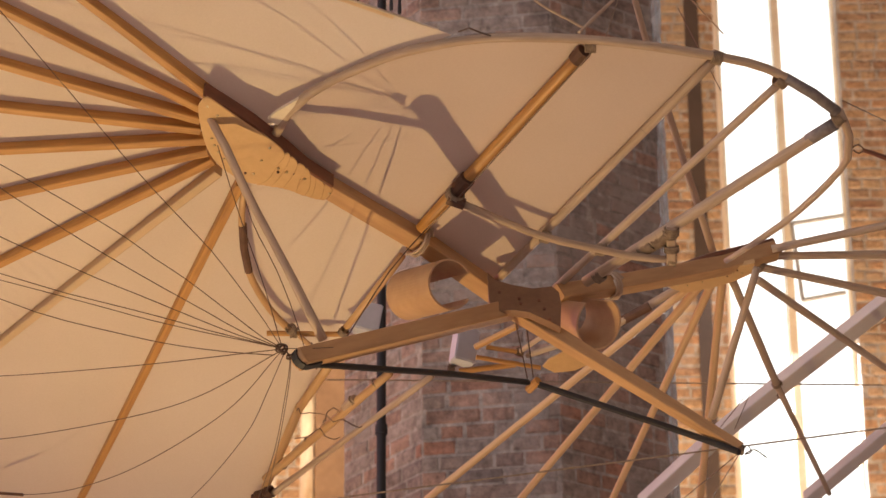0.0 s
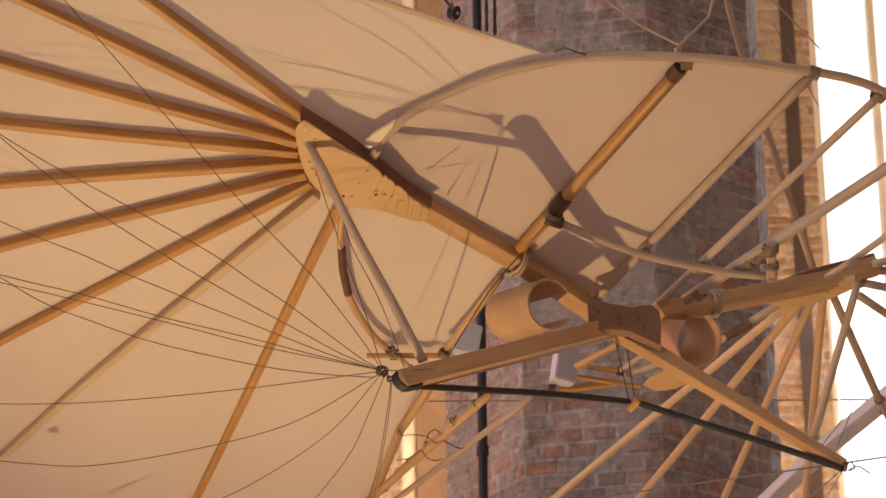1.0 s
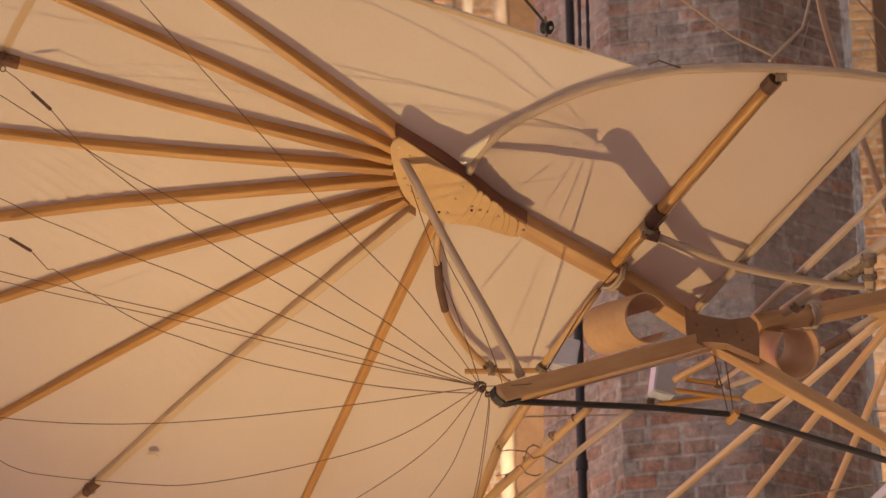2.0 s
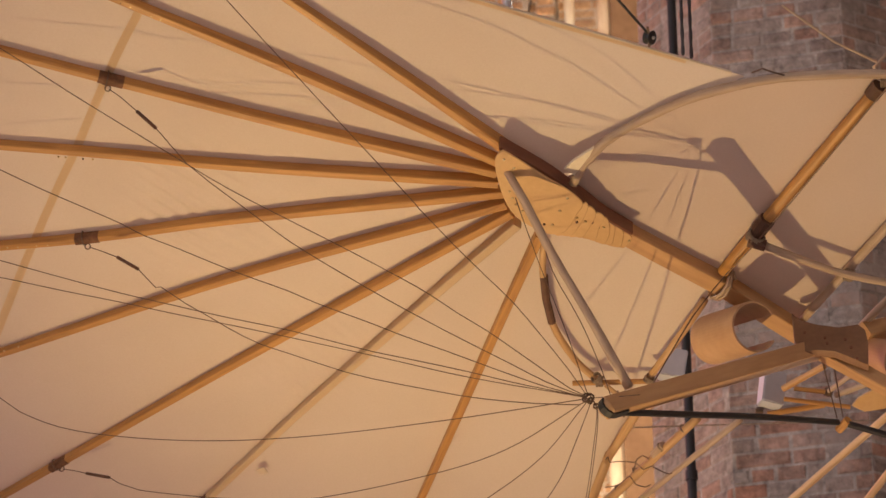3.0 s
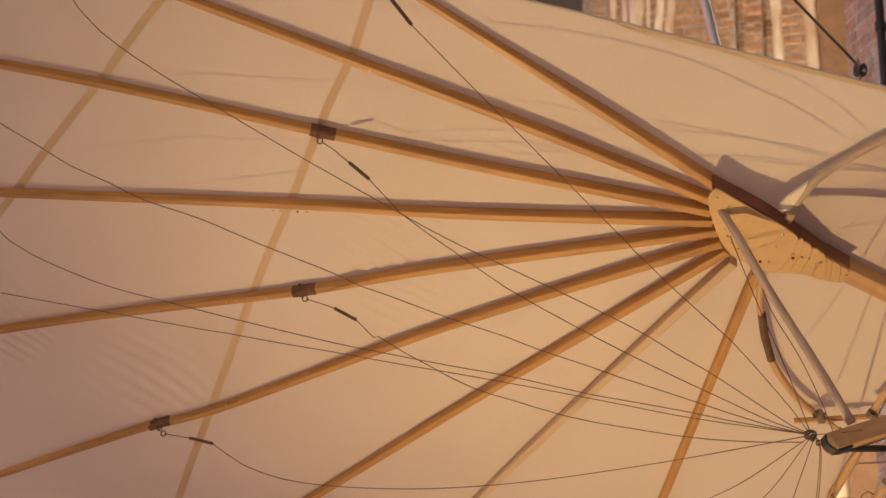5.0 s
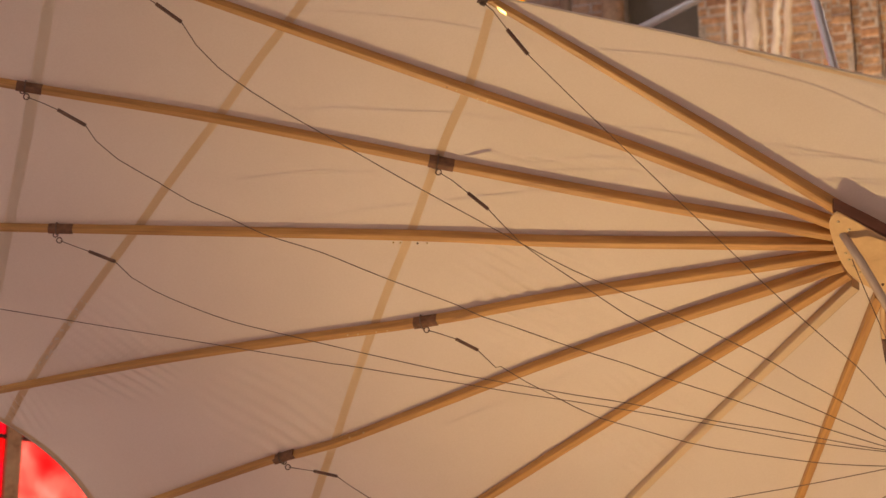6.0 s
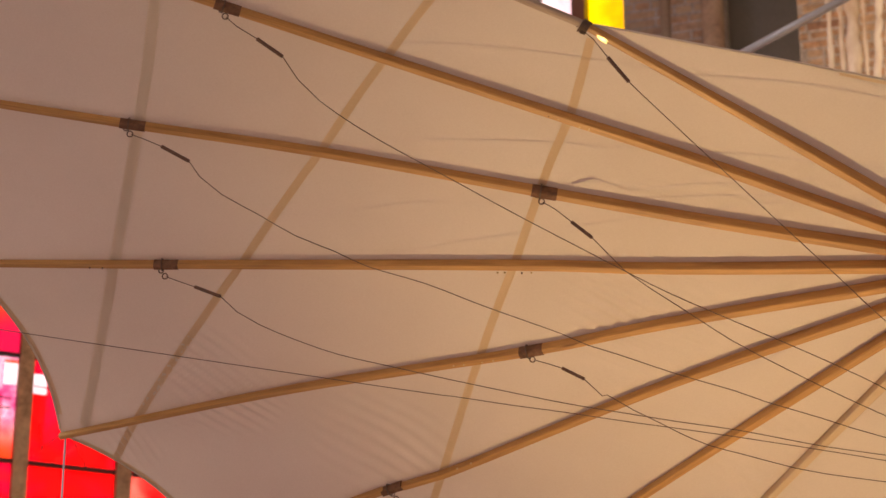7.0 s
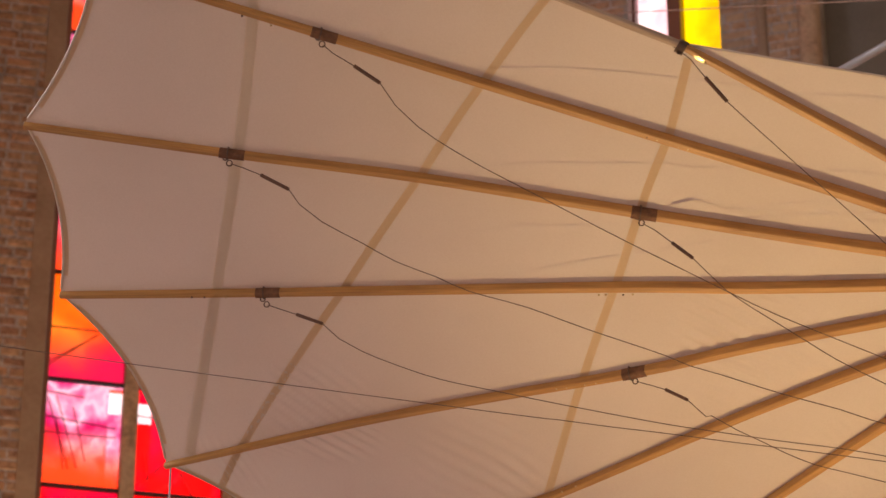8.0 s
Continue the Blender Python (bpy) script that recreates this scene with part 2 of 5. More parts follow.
def box(bm, x0, x1, y0, y1, z0, z1):
    v = [bm.verts.new((x, y, z)) for z in (z0, z1) for y in (y0, y1) for x in (x0, x1)]
    for f in ((0, 2, 3, 1), (4, 5, 7, 6), (0, 1, 5, 4), (2, 6, 7, 3), (0, 4, 6, 2), (1, 3, 7, 5)):
        bm.faces.new([v[k] for k in f])
    return bm


# ---- the church: floor, ceiling and walls ----
def slab(name, dims, mat, label, category):
    return tagged(mesh_object(name, box(bmesh.new(), *dims), mat), label, category, kind="structure")


slab("floor", (-12, 12, -8, 18.6, -0.2, 0), FLOOR, "unseen church floor, pale to bounce light upward", "floor")
slab("ceiling", (-12.4, 12.4, -8.4, 18.8, 16, 16.3), PLASTER, "pale plastered church ceiling", "ceiling")
slab("wall_west", (-12.4, -12, -8.4, 18.8, 0, 16), PLASTER, "plastered side wall of the church", "wall")
slab("wall_east", (12, 12.4, -8.4, 18.8, 0, 16), PLASTER, "plastered side wall of the church", "wall")
slab("wall_south", (-12, 12, -8.4, -8, 0, 16), PLASTER, "plastered rear wall of the church", "wall")

WALL_Y = 18.0
# openings of the aisle wall: x from, x to, z from, z to
CLEAR, STAINED, YELLOW, NICHE = (1.905, 2.725, 4.0, 14.5), (-8.746, -6.778, 4.0, 14.5), (-4.432, -3.749, 4.0, 14.5), (-3.025, -2.486, 6.0, 13.5)
OPENINGS = [CLEAR, YELLOW, NICHE]
# the last bay turns towards the nave: it is built along the wall's line and swung round the corner
CORNER = -6.646
BAY = Matrix.Translation((CORNER, WALL_Y, 0)) @ Matrix.Rotation(radians(32), 4, "Z") @ Matrix.Translation((-CORNER, -WALL_Y, 0))


def brick_shape(length, high, rng):
    """A worn brick: its face a little smaller than its back, corners uneven. Its place is the lower left corner, its face looks along -y."""
    def worn():
        return 0.002 + 0.012 * rng.random()
    back = [(0, 0.03, 0), (length, 0.03, 0), (length, 0.03, high), (0, 0.03, high)]
    mid = [(0, 0.004, 0), (length, 0.004, 0), (length, 0.004, high), (0, 0.004, high)]
    face = [(worn(), 0, worn()), (length - worn(), 0, worn()), (length - worn(), 0, high - worn()), (worn(), 0, high - worn())]
    verts = back + mid + face
    faces = [(8, 9, 10, 11)]
    for k in (0, 4):
        for j in range(4):
            faces.append((k + j, k + (j + 1) % 4, k + 4 + (j + 1) % 4, k + 4 + j))
    return verts, faces


def lay(spots, singles, mat, parent, seed):
    """Lay bricks: those for which singles() holds as parts of their own, up to 300, the rest joined. A spot: corner, turn about z, length, height, how proud."""
    rng = random.Random(seed)
    shapes, verts, faces, n = {}, [], [], 0
    for corner, turn, length, high, proud in spots:
        m = Matrix.Translation(corner) @ Matrix.Rotation(turn, 4, "Z") @ Matrix.Translation((0, -proud, 0))
        if n < 300 and singles(corner):
            key = (round(length, 2), rng.randrange(4))
            if key not in shapes:
                me = bpy.data.meshes.new("brick")
                v, f = brick_shape(key[0], high, rng)
                me.from_pydata(v, [], f)
                me.materials.append(mat)
                shapes[key] = me
            ob = new("brick", shapes[key])
            ob.parent, ob.matrix_basis = parent, m
            n += 1
        else:
            v, f = brick_shape(length, high, rng)
            k = len(verts)
            verts += [m @ Vector(p) for p in v]
            faces += [tuple(k + i for i in q) for q in f]
    me = bpy.data.meshes.new("brickwork")
    me.from_pydata(verts, [], faces)
    me.materials.append(mat)
    ob = new("brickwork", me)
    ob.parent = parent
    tagged(ob, "weathered bricks in mortar", kind="stuff")


def courses(x0, x1, z0, z1, high, long, rng, blocked=()):
    """Bricks of a wall: x, z, length; cut at the openings."""
    out, row = [], 0
    z = z0
    while z < z1 - 0.02:
        x = x0 - (long * 0.5 if row % 2 else 0) - rng.random() * 0.06
        while x < x1:
            length = long * (0.93 + 0.14 * rng.random()) if rng.random() < 0.42 else long * (0.46 + 0.16 * rng.random())
            a, b = max(x, x0), min(x + length - 0.013, x1)
            for (l, r, lo, hi) in blocked:
                if lo < z + high * 0.5 < hi and l < b and r > a:
                    if a < l:
                        b = min(b, l)
                    elif b > r:
                        a = max(a, r)
                    else:
                        b = a
            if b - a > 0.04:
                out.append((a, z + 0.004 * rng.random(), b - a))
            x += length
        z += high
        row += 1
    return out


back_wall = bmesh.new()
edges_x = sorted([CORNER, 12.0] + [v for o in OPENINGS for v in o[:2]])
for a, b in zip(edges_x, edges_x[1:]):
    hole = [o for o in OPENINGS if o[0] == a and o[1] == b]
    for lo, hi in ([(0, hole[0][2]), (hole[0][3], 16)] if hole else [(0, 16)]):
        box(back_wall, a, b, WALL_Y, WALL_Y + 0.25, lo, hi)
wall_north = tagged(mesh_object("wall_north", back_wall, MORTAR), "old orange and brown brick church wall with tall windows", "wall", kind="structure")
bay_wall = bmesh.new()
for x0, x1, lo, hi in ((-13.0, STAINED[0], 0, 16), (STAINED[0], STAINED[1], 0, STAINED[2]), (STAINED[0], STAINED[1], STAINED[3], 16), (STAINED[1], CORNER, 0, 16)):
    box(bay_wall, x0, x1, WALL_Y, WALL_Y + 0.25, lo, hi)
wall_bay = tagged(mesh_object("wall_bay", bay_wall, MORTAR), "dark old brick church wall beside the stained window", "wall", kind="structure")
wall_bay.matrix_basis = BAY

# sky outside the windows
SKYGLOW = bpy.data.materials.new("sky_glow")
SKYGLOW.use_nodes = True
SKYGLOW.node_tree.nodes.clear()
em, mo = SKYGLOW.node_tree.nodes.new("ShaderNodeEmission"), SKYGLOW.node_tree.nodes.new("ShaderNodeOutputMaterial")
em.inputs[0].default_value, em.inputs[1].default_value = (1.0, 0.97, 0.93, 1), 2.2
SKYGLOW.node_tree.links.new(em.outputs[0], mo.inputs[0])
slab("backdrop", (-14, 14, 19.6, 19.7, 0, 18), SKYGLOW, "bright overcast sky outside the windows", "sky")
# a dark grey panel closes the niche just behind the wall
slab("niche_panel", (NICHE[0] - 0.1, NICHE[1] + 0.1, WALL_Y + 0.26, WALL_Y + 0.34, 5.8, 13.7), GREYWALL, "dark grey panel at the back of a niche", "niche")


# ---- windows ----
def glass(name, colours, scale, foot=None):
    """Window glass that tints the sky behind it in painted clouds of colour."""
    m = bpy.data.materials.new(name)
    m.use_nodes = True
    n, l = m.node_tree.nodes, m.node_tree.links
    n.clear()
    out, mix, tr, gl = n.new("ShaderNodeOutputMaterial"), n.new("ShaderNodeMixShader"), n.new("ShaderNodeBsdfTransparent"), n.new("ShaderNodeBsdfGlossy")
    tc, info, add, tex, ramp = n.new("ShaderNodeTexCoord"), n.new("ShaderNodeObjectInfo"), n.new("ShaderNodeVectorMath"), n.new("ShaderNodeTexNoise"), n.new("ShaderNodeValToRGB")
    l.new(tc.outputs["Object"], add.inputs[0])
    l.new(info.outputs["Random"], add.inputs[1])
    l.new(add.outputs[0], tex.inputs[0])
    tex.inputs["Scale"].default_value, tex.inputs["Detail"].default_value, tex.inputs["Distortion"].default_value = scale, 5, 0.25
    e = ramp.color_ramp.elements
    while len(e) < len(colours):
        e.new(0.5)
    for k, c in enumerate(colours):
        e[k].position, e[k].color = 0.25 + 0.5 * k / max(1, len(colours) - 1), (*c, 1)
    l.new(tex.outputs[0], ramp.inputs[0])
    tint = ramp.outputs[0]
    if foot:
        # painted glass whose colour runs into another towards its lower edge
        xyz, wave, rng, fade = n.new("ShaderNodeSeparateXYZ"), n.new("ShaderNodeMath"), n.new("ShaderNodeMapRange"), n.new("ShaderNodeMix")
        fade.data_type, wave.operation = "RGBA", "MULTIPLY_ADD"
        rng.interpolation_type = "SMOOTHSTEP"
        rng.inputs["From Min"].default_value, rng.inputs["From Max"].default_value = 0.42, 0.95
        l.new(tc.outputs["Generated"], xyz.inputs[0])
        l.new(tex.outputs[0], wave.inputs[0])
        wave.inputs[1].default_value = 0.7
        l.new(xyz.outputs[2], wave.inputs[2])
        l.new(wave.outputs[0], rng.inputs[0])
        l.new(rng.outputs[0], fade.inputs[0])
        fade.inputs[6].default_value = (*foot, 1)
        l.new(tint, fade.inputs[7])
        tint = fade.outputs[2]
    l.new(tint, tr.inputs[0])
    gl.inputs["Roughness"].default_value = 0.15
    mix.inputs[0].default_value = 0.04
    l.new(tr.outputs[0], mix.inputs[1])
    l.new(gl.outputs[0], mix.inputs[2])
    l.new(mix.outputs[0], out.inputs[0])
    return m


PANE_CLEAR = glass("clear_glass", [(0.92, 0.93, 0.92), (0.97, 0.97, 0.97)], 1)
PANE_RED = glass("red_glass", [(0.75, 0.004, 0.02), (0.95, 0.02, 0.03), (0.8, 0.012, 0.16), (0.95, 0.10, 0.08)], 2.5)
PANE_FLAME = glass("flame_glass", [(0.6, 0.004, 0.02), (0.75, 0.015, 0.03), (0.95, 0.30, 0.25), (0.95, 0.58, 0.52), (0.95, 0.74, 0.70)], 1.6)
PANE_PINK = glass("pink_glass", [(0.62, 0.03, 0.22), (0.72, 0.06, 0.30), (0.92, 0.62, 0.70), (0.85, 0.16, 0.36), (0.6, 0.04, 0.2)], 2.3, (0.95, 0.21, 0.08))
PANE_ORANGE = glass("orange_glass", [(0.95, 0.22, 0.03), (0.95, 0.30, 0.03), (0.95, 0.42, 0.10), (0.95, 0.26, 0.08)], 2.0, (0.76, 0.06, 0.21))
PANE_YELLOW = glass("yellow_glass", [(0.9, 0.62, 0.0), (0.95, 0.78, 0.008), (0.9, 0.56, 0.0)], 2.0)
PANE_BLUSH = glass("blush_glass", [(0.9, 0.62, 0.66), (0.95, 0.85, 0.87), (0.9, 0.42, 0.52)], 2.0)


def window(name, opening, uprights, rails, panes, mat_of, bar_mat, label, jamb, deep=0.22, thin=0.012, rail_mat=IRON, lights=()):
    x0, x1, z0, z1 = opening
    y = WALL_Y + deep
    bm = bmesh.new()
    for a, b in ((x0, x0 + jamb), (x1 - jamb, x1)):
        box(bm, a, b, y - 0.05, y + 0.05, z0, z1)
    box(bm, x0 + jamb, x1 - jamb, y - 0.05, y + 0.05, z0, z0 + jamb)
    box(bm, x0 + jamb, x1 - jamb, y - 0.05, y + 0.05, z1 - jamb, z1)
    frame_ob = tagged(mesh_object(name, bm, bar_mat), label, "window", kind="structure")
    for x, w in uprights:
        part("mullion", box(bmesh.new(), x - w / 2, x + w / 2, y - 0.07, y + 0.07, z0 + jamb, z1 - jamb), bar_mat, frame_ob)
    for z in rails:
        part("glazing_bar", box(bmesh.new(), x0 + jamb, x1 - jamb, y - 0.022, y + 0.012, z - thin, z + thin), rail_mat, frame_ob)
    xs = [x0 + jamb] + [x for x, w in uprights] + [x1 - jamb]
    zs = [z0 + jamb] + list(rails) + [z1 - jamb]
    for i, (a, b) in enumerate(zip(xs, xs[1:])):
        for j, (c, d) in enumerate(zip(zs, zs[1:])):
            cells = [(a, b, c, d, mat_of(i, j))]
            # a clear piece leaded into a coloured pane
            for l, r, lo, hi in lights:
                if a <= l and r <= b and c <= lo and hi <= d:
                    m = cells[0][4]
                    cells = [(a, l, c, d, m), (r, b, c, d, m), (l, r, c, lo, m), (l, r, hi, d, m), (l, r, lo, hi, PANE_BLUSH)]
            for x2, x3, z2, z3, m in cells:
                if x3 - x2 > 0.002:
                    p = part("pane", box(bmesh.new(), x2, x3, y + 0.002, y + 0.008, z2, z3), m, frame_ob)
                    p.visible_shadow = False
    return frame_ob


window("window_1", CLEAR, [(2.318, 0.050)], (6.583, 7.882, 12.274, 13.930), 0, lambda i, j: PANE_CLEAR, STONE, "tall church window with clear glass and a slim stone mullion", 0.015, deep=0.19, thin=0.005, rail_mat=STONE)
window("window_2", STAINED, [(-8.109, 0.10), (-7.386, 0.10)], (8.139, 8.940, 9.707, 10.514, 11.360, 12.460, 13.380), 0, lambda i, j: (PANE_PINK, PANE_PINK, PANE_RED, PANE_PINK, PANE_ORANGE, PANE_PINK)[(j + i * 2) % 6] if i == 0 else (PANE_RED, PANE_RED, PANE_FLAME, PANE_FLAME)[i], BUFF, "tall stained glass window in red, pink and orange", 0.02, deep=0.19, lights=[(-8.261, -8.145, 10.29, 10.456), (-8.108, -7.954, 10.24, 10.393)])
window("window_3", YELLOW, [(-4.117, 0.10)], (7.0, 8.0, 9.0, 11.4, 12.4), 0, lambda i, j: (PANE_BLUSH, PANE_YELLOW)[i], WALNUT, "tall stained glass window with blush and yellow panes", 0.02, deep=0.19)

# the small casement in the clear window stands a little open
for (xa, za), (xb, zb) in (((2.335, 9.945), (2.70, 10.005)), ((2.39, 9.385), (2.68, 9.44)), ((2.345, 9.945), (2.39, 9.385))):
    part("casement_bar", bar([(xa, WALL_Y + 0.12, za), (xb, WALL_Y + 0.12, zb)], 0.026, 0.03, (0, -1, 0), edge=0.003), TUBE, bpy.data.objects["window_1"])

stained = bpy.data.objects["window_2"]
stained.matrix_basis = BAY
part("frame_strip", box(bmesh.new(), STAINED[0] + 0.002, STAINED[0] + 0.035, WALL_Y + 0.03, WALL_Y + 0.13, STAINED[2], STAINED[3]), WALNUT, stained, "dark red wooden strip along the glass")
for (xa, za), (xb, zb) in (((-8.743, 10.585), (-8.36, 10.896)), ((-8.784, 10.922), (-8.26, 10.917)), ((-8.701, 10.228), (-8.202, 10.173)), ((-8.631, 10.387), (-8.461, 9.845)), ((-8.023, 9.762), (-7.698, 10.097)), ((-7.816, 10.041), (-7.643, 9.715)), ((-8.725, 10.924), (-8.382, 10.92)), ((-8.719, 10.636), (-8.399, 10.86)), ((-8.721, 10.417), (-8.434, 10.392)), ((-8.714, 10.105), (-8.2, 10.104)), ((-8.622, 10.21), (-8.552, 9.831)), ((-8.509, 10.309), (-8.407, 9.91)), ((-8.691, 10.376), (-8.521, 9.834)), ((-8.049, 10.294), (-7.888, 10.281)), ((-7.996, 10.018), (-7.959, 9.807))):
    part("lead_line", bar([(xa, WALL_Y + 0.18, za), (xb, WALL_Y + 0.18, zb)], 0.006, 0.012, (0, -1, 0), edge=0.001), IRON, stained)
streak = part("pane", bar([(-7.914, WALL_Y + 0.184, 9.692), (-7.711, WALL_Y + 0.184, 9.884)], 0.035, 0.004, (0, -1, 0), edge=0.001), PANE_BLUSH, stained, "slanting strip of pale glass")
streak.visible_shadow = False

# ---- shafts and pilasters on the aisle wall ----
def shaft(name, x0, x1, mat, label, z0=0.0, z1=16.0, lean=0.0, rag=0.0):
    """A half-round wall shaft, slightly uneven; old plaster has a ragged outline."""
    r, c = (x1 - x0) / 2, (x0 + x1) / 2
    n, bm = 14, bmesh.new()
    rows = []
    steps = 400 if rag else 80
    for k in range(steps + 1):
        z = z0 + (z1 - z0) * k / steps
        c = (x0 + x1) / 2 + lean * (z - (z0 + z1) / 2)
        rows.append([bm.verts.new((c - r * math.cos(math.pi * j / n) * (1 + 0.10 * noise.noise((j, z * 2, x0)) + rag * noise.noise((j // 7, z * 7, x0)) + rag * 0.6 * noise.noise((j // 7, z * 19, x0))), WALL_Y + 0.01 - r * math.sin(math.pi * j / n) * (1 + 0.16 * noise.noise((j * 0.5, z * 2.2, x0 + 9))), z)) for j in range(n + 1)])
    for a, b in zip(rows, rows[1:]):
        for j in range(n):
            bm.faces.new((a[j], a[j + 1], b[j + 1], b[j]))
    return tagged(mesh_object(name, bm, mat, smooth=True), label, "wall shaft", kind="structure")


brick_faces = []


def pilaster(name, x0, x1, proud, mat, label):
    if mat is BUFF:
        brick_faces.append((x0, x1, proud))
        mat = MORTAR
    return slab(name, (x0, x1, WALL_Y - proud, WALL_Y, 0, 16), mat, label, "pilaster")


shaft("shaft", 1.405, 1.490, PLASTER, "pale plastered wall shaft")
# the groove is a thin strip with its shade put into the colour
pilaster("pilaster_groove", 1.675, 1.770, 0.02, GROOVE, "thin dark strip coloured as the shade in a wall groove")
shaft("shaft", 1.866, 1.914, STONE, "stone window shaft in warm light")
shaft("shaft", -3.484, -3.400, JAMB, "brown plastered wall shaft")
shaft("shaft", -3.180, -3.017, BUFF, "round brick wall shaft")
shaft("shaft", -2.290, -2.246, PLASTER, "ragged strip of pale lime plaster on the wall", rag=0.45)
shaft("shaft", -2.206, -2.166, PLASTER, "ragged strip of pale lime plaster on the wall", rag=0.45)
shaft("shaft", -2.154, -2.050, PLASTER, "ragged strip of pale lime plaster on the wall", rag=0.45)
shaft("shaft", -2.038, -2.002, PLASTER, "ragged strip of pale lime plaster on the wall", rag=0.45)
shaft("shaft", -1.974, -1.915, PLASTER, "ragged strip of pale lime plaster on the wall", rag=0.45, z0=9.272, z1=15.272, lean=0.075)
shaft("shaft", -1.895, -1.836, PLASTER, "ragged strip of pale lime plaster on the wall", rag=0.45, z0=9.260, z1=15.260, lean=0.075)
pilaster("pilaster", -1.544, -1.406, 0.05, BUFF, "narrow brick pilaster")
pilaster("pilaster", -1.347, -1.217, 0.08, BUFF, "narrow brick pilaster")
shaft("shaft", -1.162, -1.084, PLASTER, "ragged strip of pale lime plaster on the wall", rag=0.3)
shaft("shaft", -0.935, -0.835, PLASTER, "ragged strip of pale lime plaster on the wall", rag=0.2)
pilaster("pilaster", -0.83, -0.61, 0.05, BROWNWALL, "narrow pilaster of brown plastered stone")
jamb = pilaster("jamb", -8.888, -8.750, 0.012, JAMB, "worn plaster strip beside the window")
jamb.matrix_basis = BAY

# ---- brick pier ----
PIER_C, PIER_R, PIER_A = (0.32, 12.90), 0.80, radians(13.5)
pier_core = bmesh.new()
corners = [(PIER_C[0] + PIER_R * math.cos(PIER_A + k * math.pi / 4), PIER_C[1] + PIER_R * math.sin(PIER_A + k * math.pi / 4)) for k in range(8)]
lo = [pier_core.verts.new((x, y, 0)) for x, y in corners]
hi = [pier_core.verts.new((x, y, 16)) for x, y in corners]
for k in range(8):
    pier_core.faces.new((lo[k - 1], lo[k], hi[k], hi[k - 1]))
pier_core.faces.new(lo[::-1])
pier_core.faces.new(hi)
pier = tagged(mesh_object("wall_pier", pier_core, MORTAR), "octagonal red brick pier", "pier", kind="structure")

# unseen pier, added to shade the last bay from the nave's daylight
shade_pier = bmesh.new()
feet = [shade_pier.verts.new((-9.0 + 1.05 * math.cos(PIER_A + k * math.pi / 4), PIER_C[1] + 1.05 * math.sin(PIER_A + k * math.pi / 4), 0)) for k in range(8)]
tops = [shade_pier.verts.new((v.co.x, v.co.y, 16)) for v in feet]
for k in range(8):
    shade_pier.faces.new((feet[k - 1], feet[k], tops[k], tops[k - 1]))
tagged(mesh_object("wall_pier_west", shade_pier, BRICK), "octagonal red brick pier", "pier", kind="structure")

# ---- the flying machine ----
# Its own axes: u to the right, v forward and up along the canvas, h down below the canvas.
ORIGIN = Vector((-0.679, 8.01, 5.646))
SLOPE = radians(20)
AU, AV = Vector((1, 0, 0)), Vector((0, -math.cos(SLOPE), math.sin(SLOPE)))
DOWN = AU.cross(AV)
machine = new("flying_machine")
machine.matrix_world = Matrix.Translation(ORIGIN)
tagged(machine, "flying machine model of wood, cream canvas and wire, hanging on ropes", "flying machine")


def at(p):
    return AU * p[0] + AV * p[1] + DOWN * (p[2] if len(p) > 2 else 0)


def line(*pts):
    return [at(p) for p in pts]


def lowered(pts, h0, h1):
    k = len(pts) - 1
    return [at((p[0], p[1], h0 + (h1 - h0) * i / k)) for i, p in enumerate(pts)]


# ribs of the covered wing, from the hub to their tips
RIBS = {
    "a": [(-0.011, 0.129, 0.017), (-0.318, 0.469, 0.017), (-0.884, 1.078, 0.017)],
    "b": [(-0.045, 0.081, 0.017), (-0.617, 0.491, 0.017), (-1.007, 0.753, 0.017), (-1.472, 1.066, 0.017), (-1.881, 1.341, 0.017), (-2.443, 1.718, 0.017)],
    "c": [(-0.05, 0.034, 0.017), (-0.65, 0.273, 0.017), (-1.151, 0.49, 0.017), (-1.773, 0.763, 0.017), (-2.31, 0.972, 0.017), (-2.875, 1.2, 0.017)],
    "d": [(-0.05, -0.008, 0.017), (-0.847, 0.12, 0.017), (-1.31, 0.214, 0.017), (-2.385, 0.402, 0.017), (-3.035, 0.519, 0.017)],
    "e": [(-0.037, -0.05, 0.017), (-0.884, -0.105, 0.017), (-1.353, -0.155, 0.017), (-2.15, -0.197, 0.017), (-2.984, -0.287, 0.017)],
    "f": [(-0.034, -0.098, 0.017), (-0.927, -0.361, 0.017), (-1.771, -0.666, 0.017), (-2, -0.715, 0.017), (-2.67, -0.93, 0.017)],
    "g": [(-0.02, -0.135, 0.017), (-0.787, -0.627, 0.017), (-1.646, -1.2, 0.017), (-2.603, -1.841, 0.017)],
    "h": [(-0.007, -0.185, 0.017), (-0.315, -0.496, 0.017), (-0.806, -1.005, 0.017), (-1.132, -1.366, 0.017), (-1.979, -2.299, 0.017)],
    "i": [(0.057, -0.239, 0.017), (-0.128, -0.681, 0.017), (-0.433, -1.42, 0.017), (-0.85, -2.412, 0.017)],
}
rib_obs = {}
for key, pts in RIBS.items():
    curve = glide([(p[0], p[1], 0) for p in pts], 0.1)
    thick = 0.046 if key == "a" else 0.038
    rib_obs[key] = part("rib", bar(lowered(curve, 0.021, 0.013), 0.029, thick, DOWN, 0.018, 0.022), SEAM if key == "h" else PINE, machine, "rib sewn into a canvas sleeve" if key == "h" else "")

# canvas: a cloth from rib to rib, scalloped at its free edge


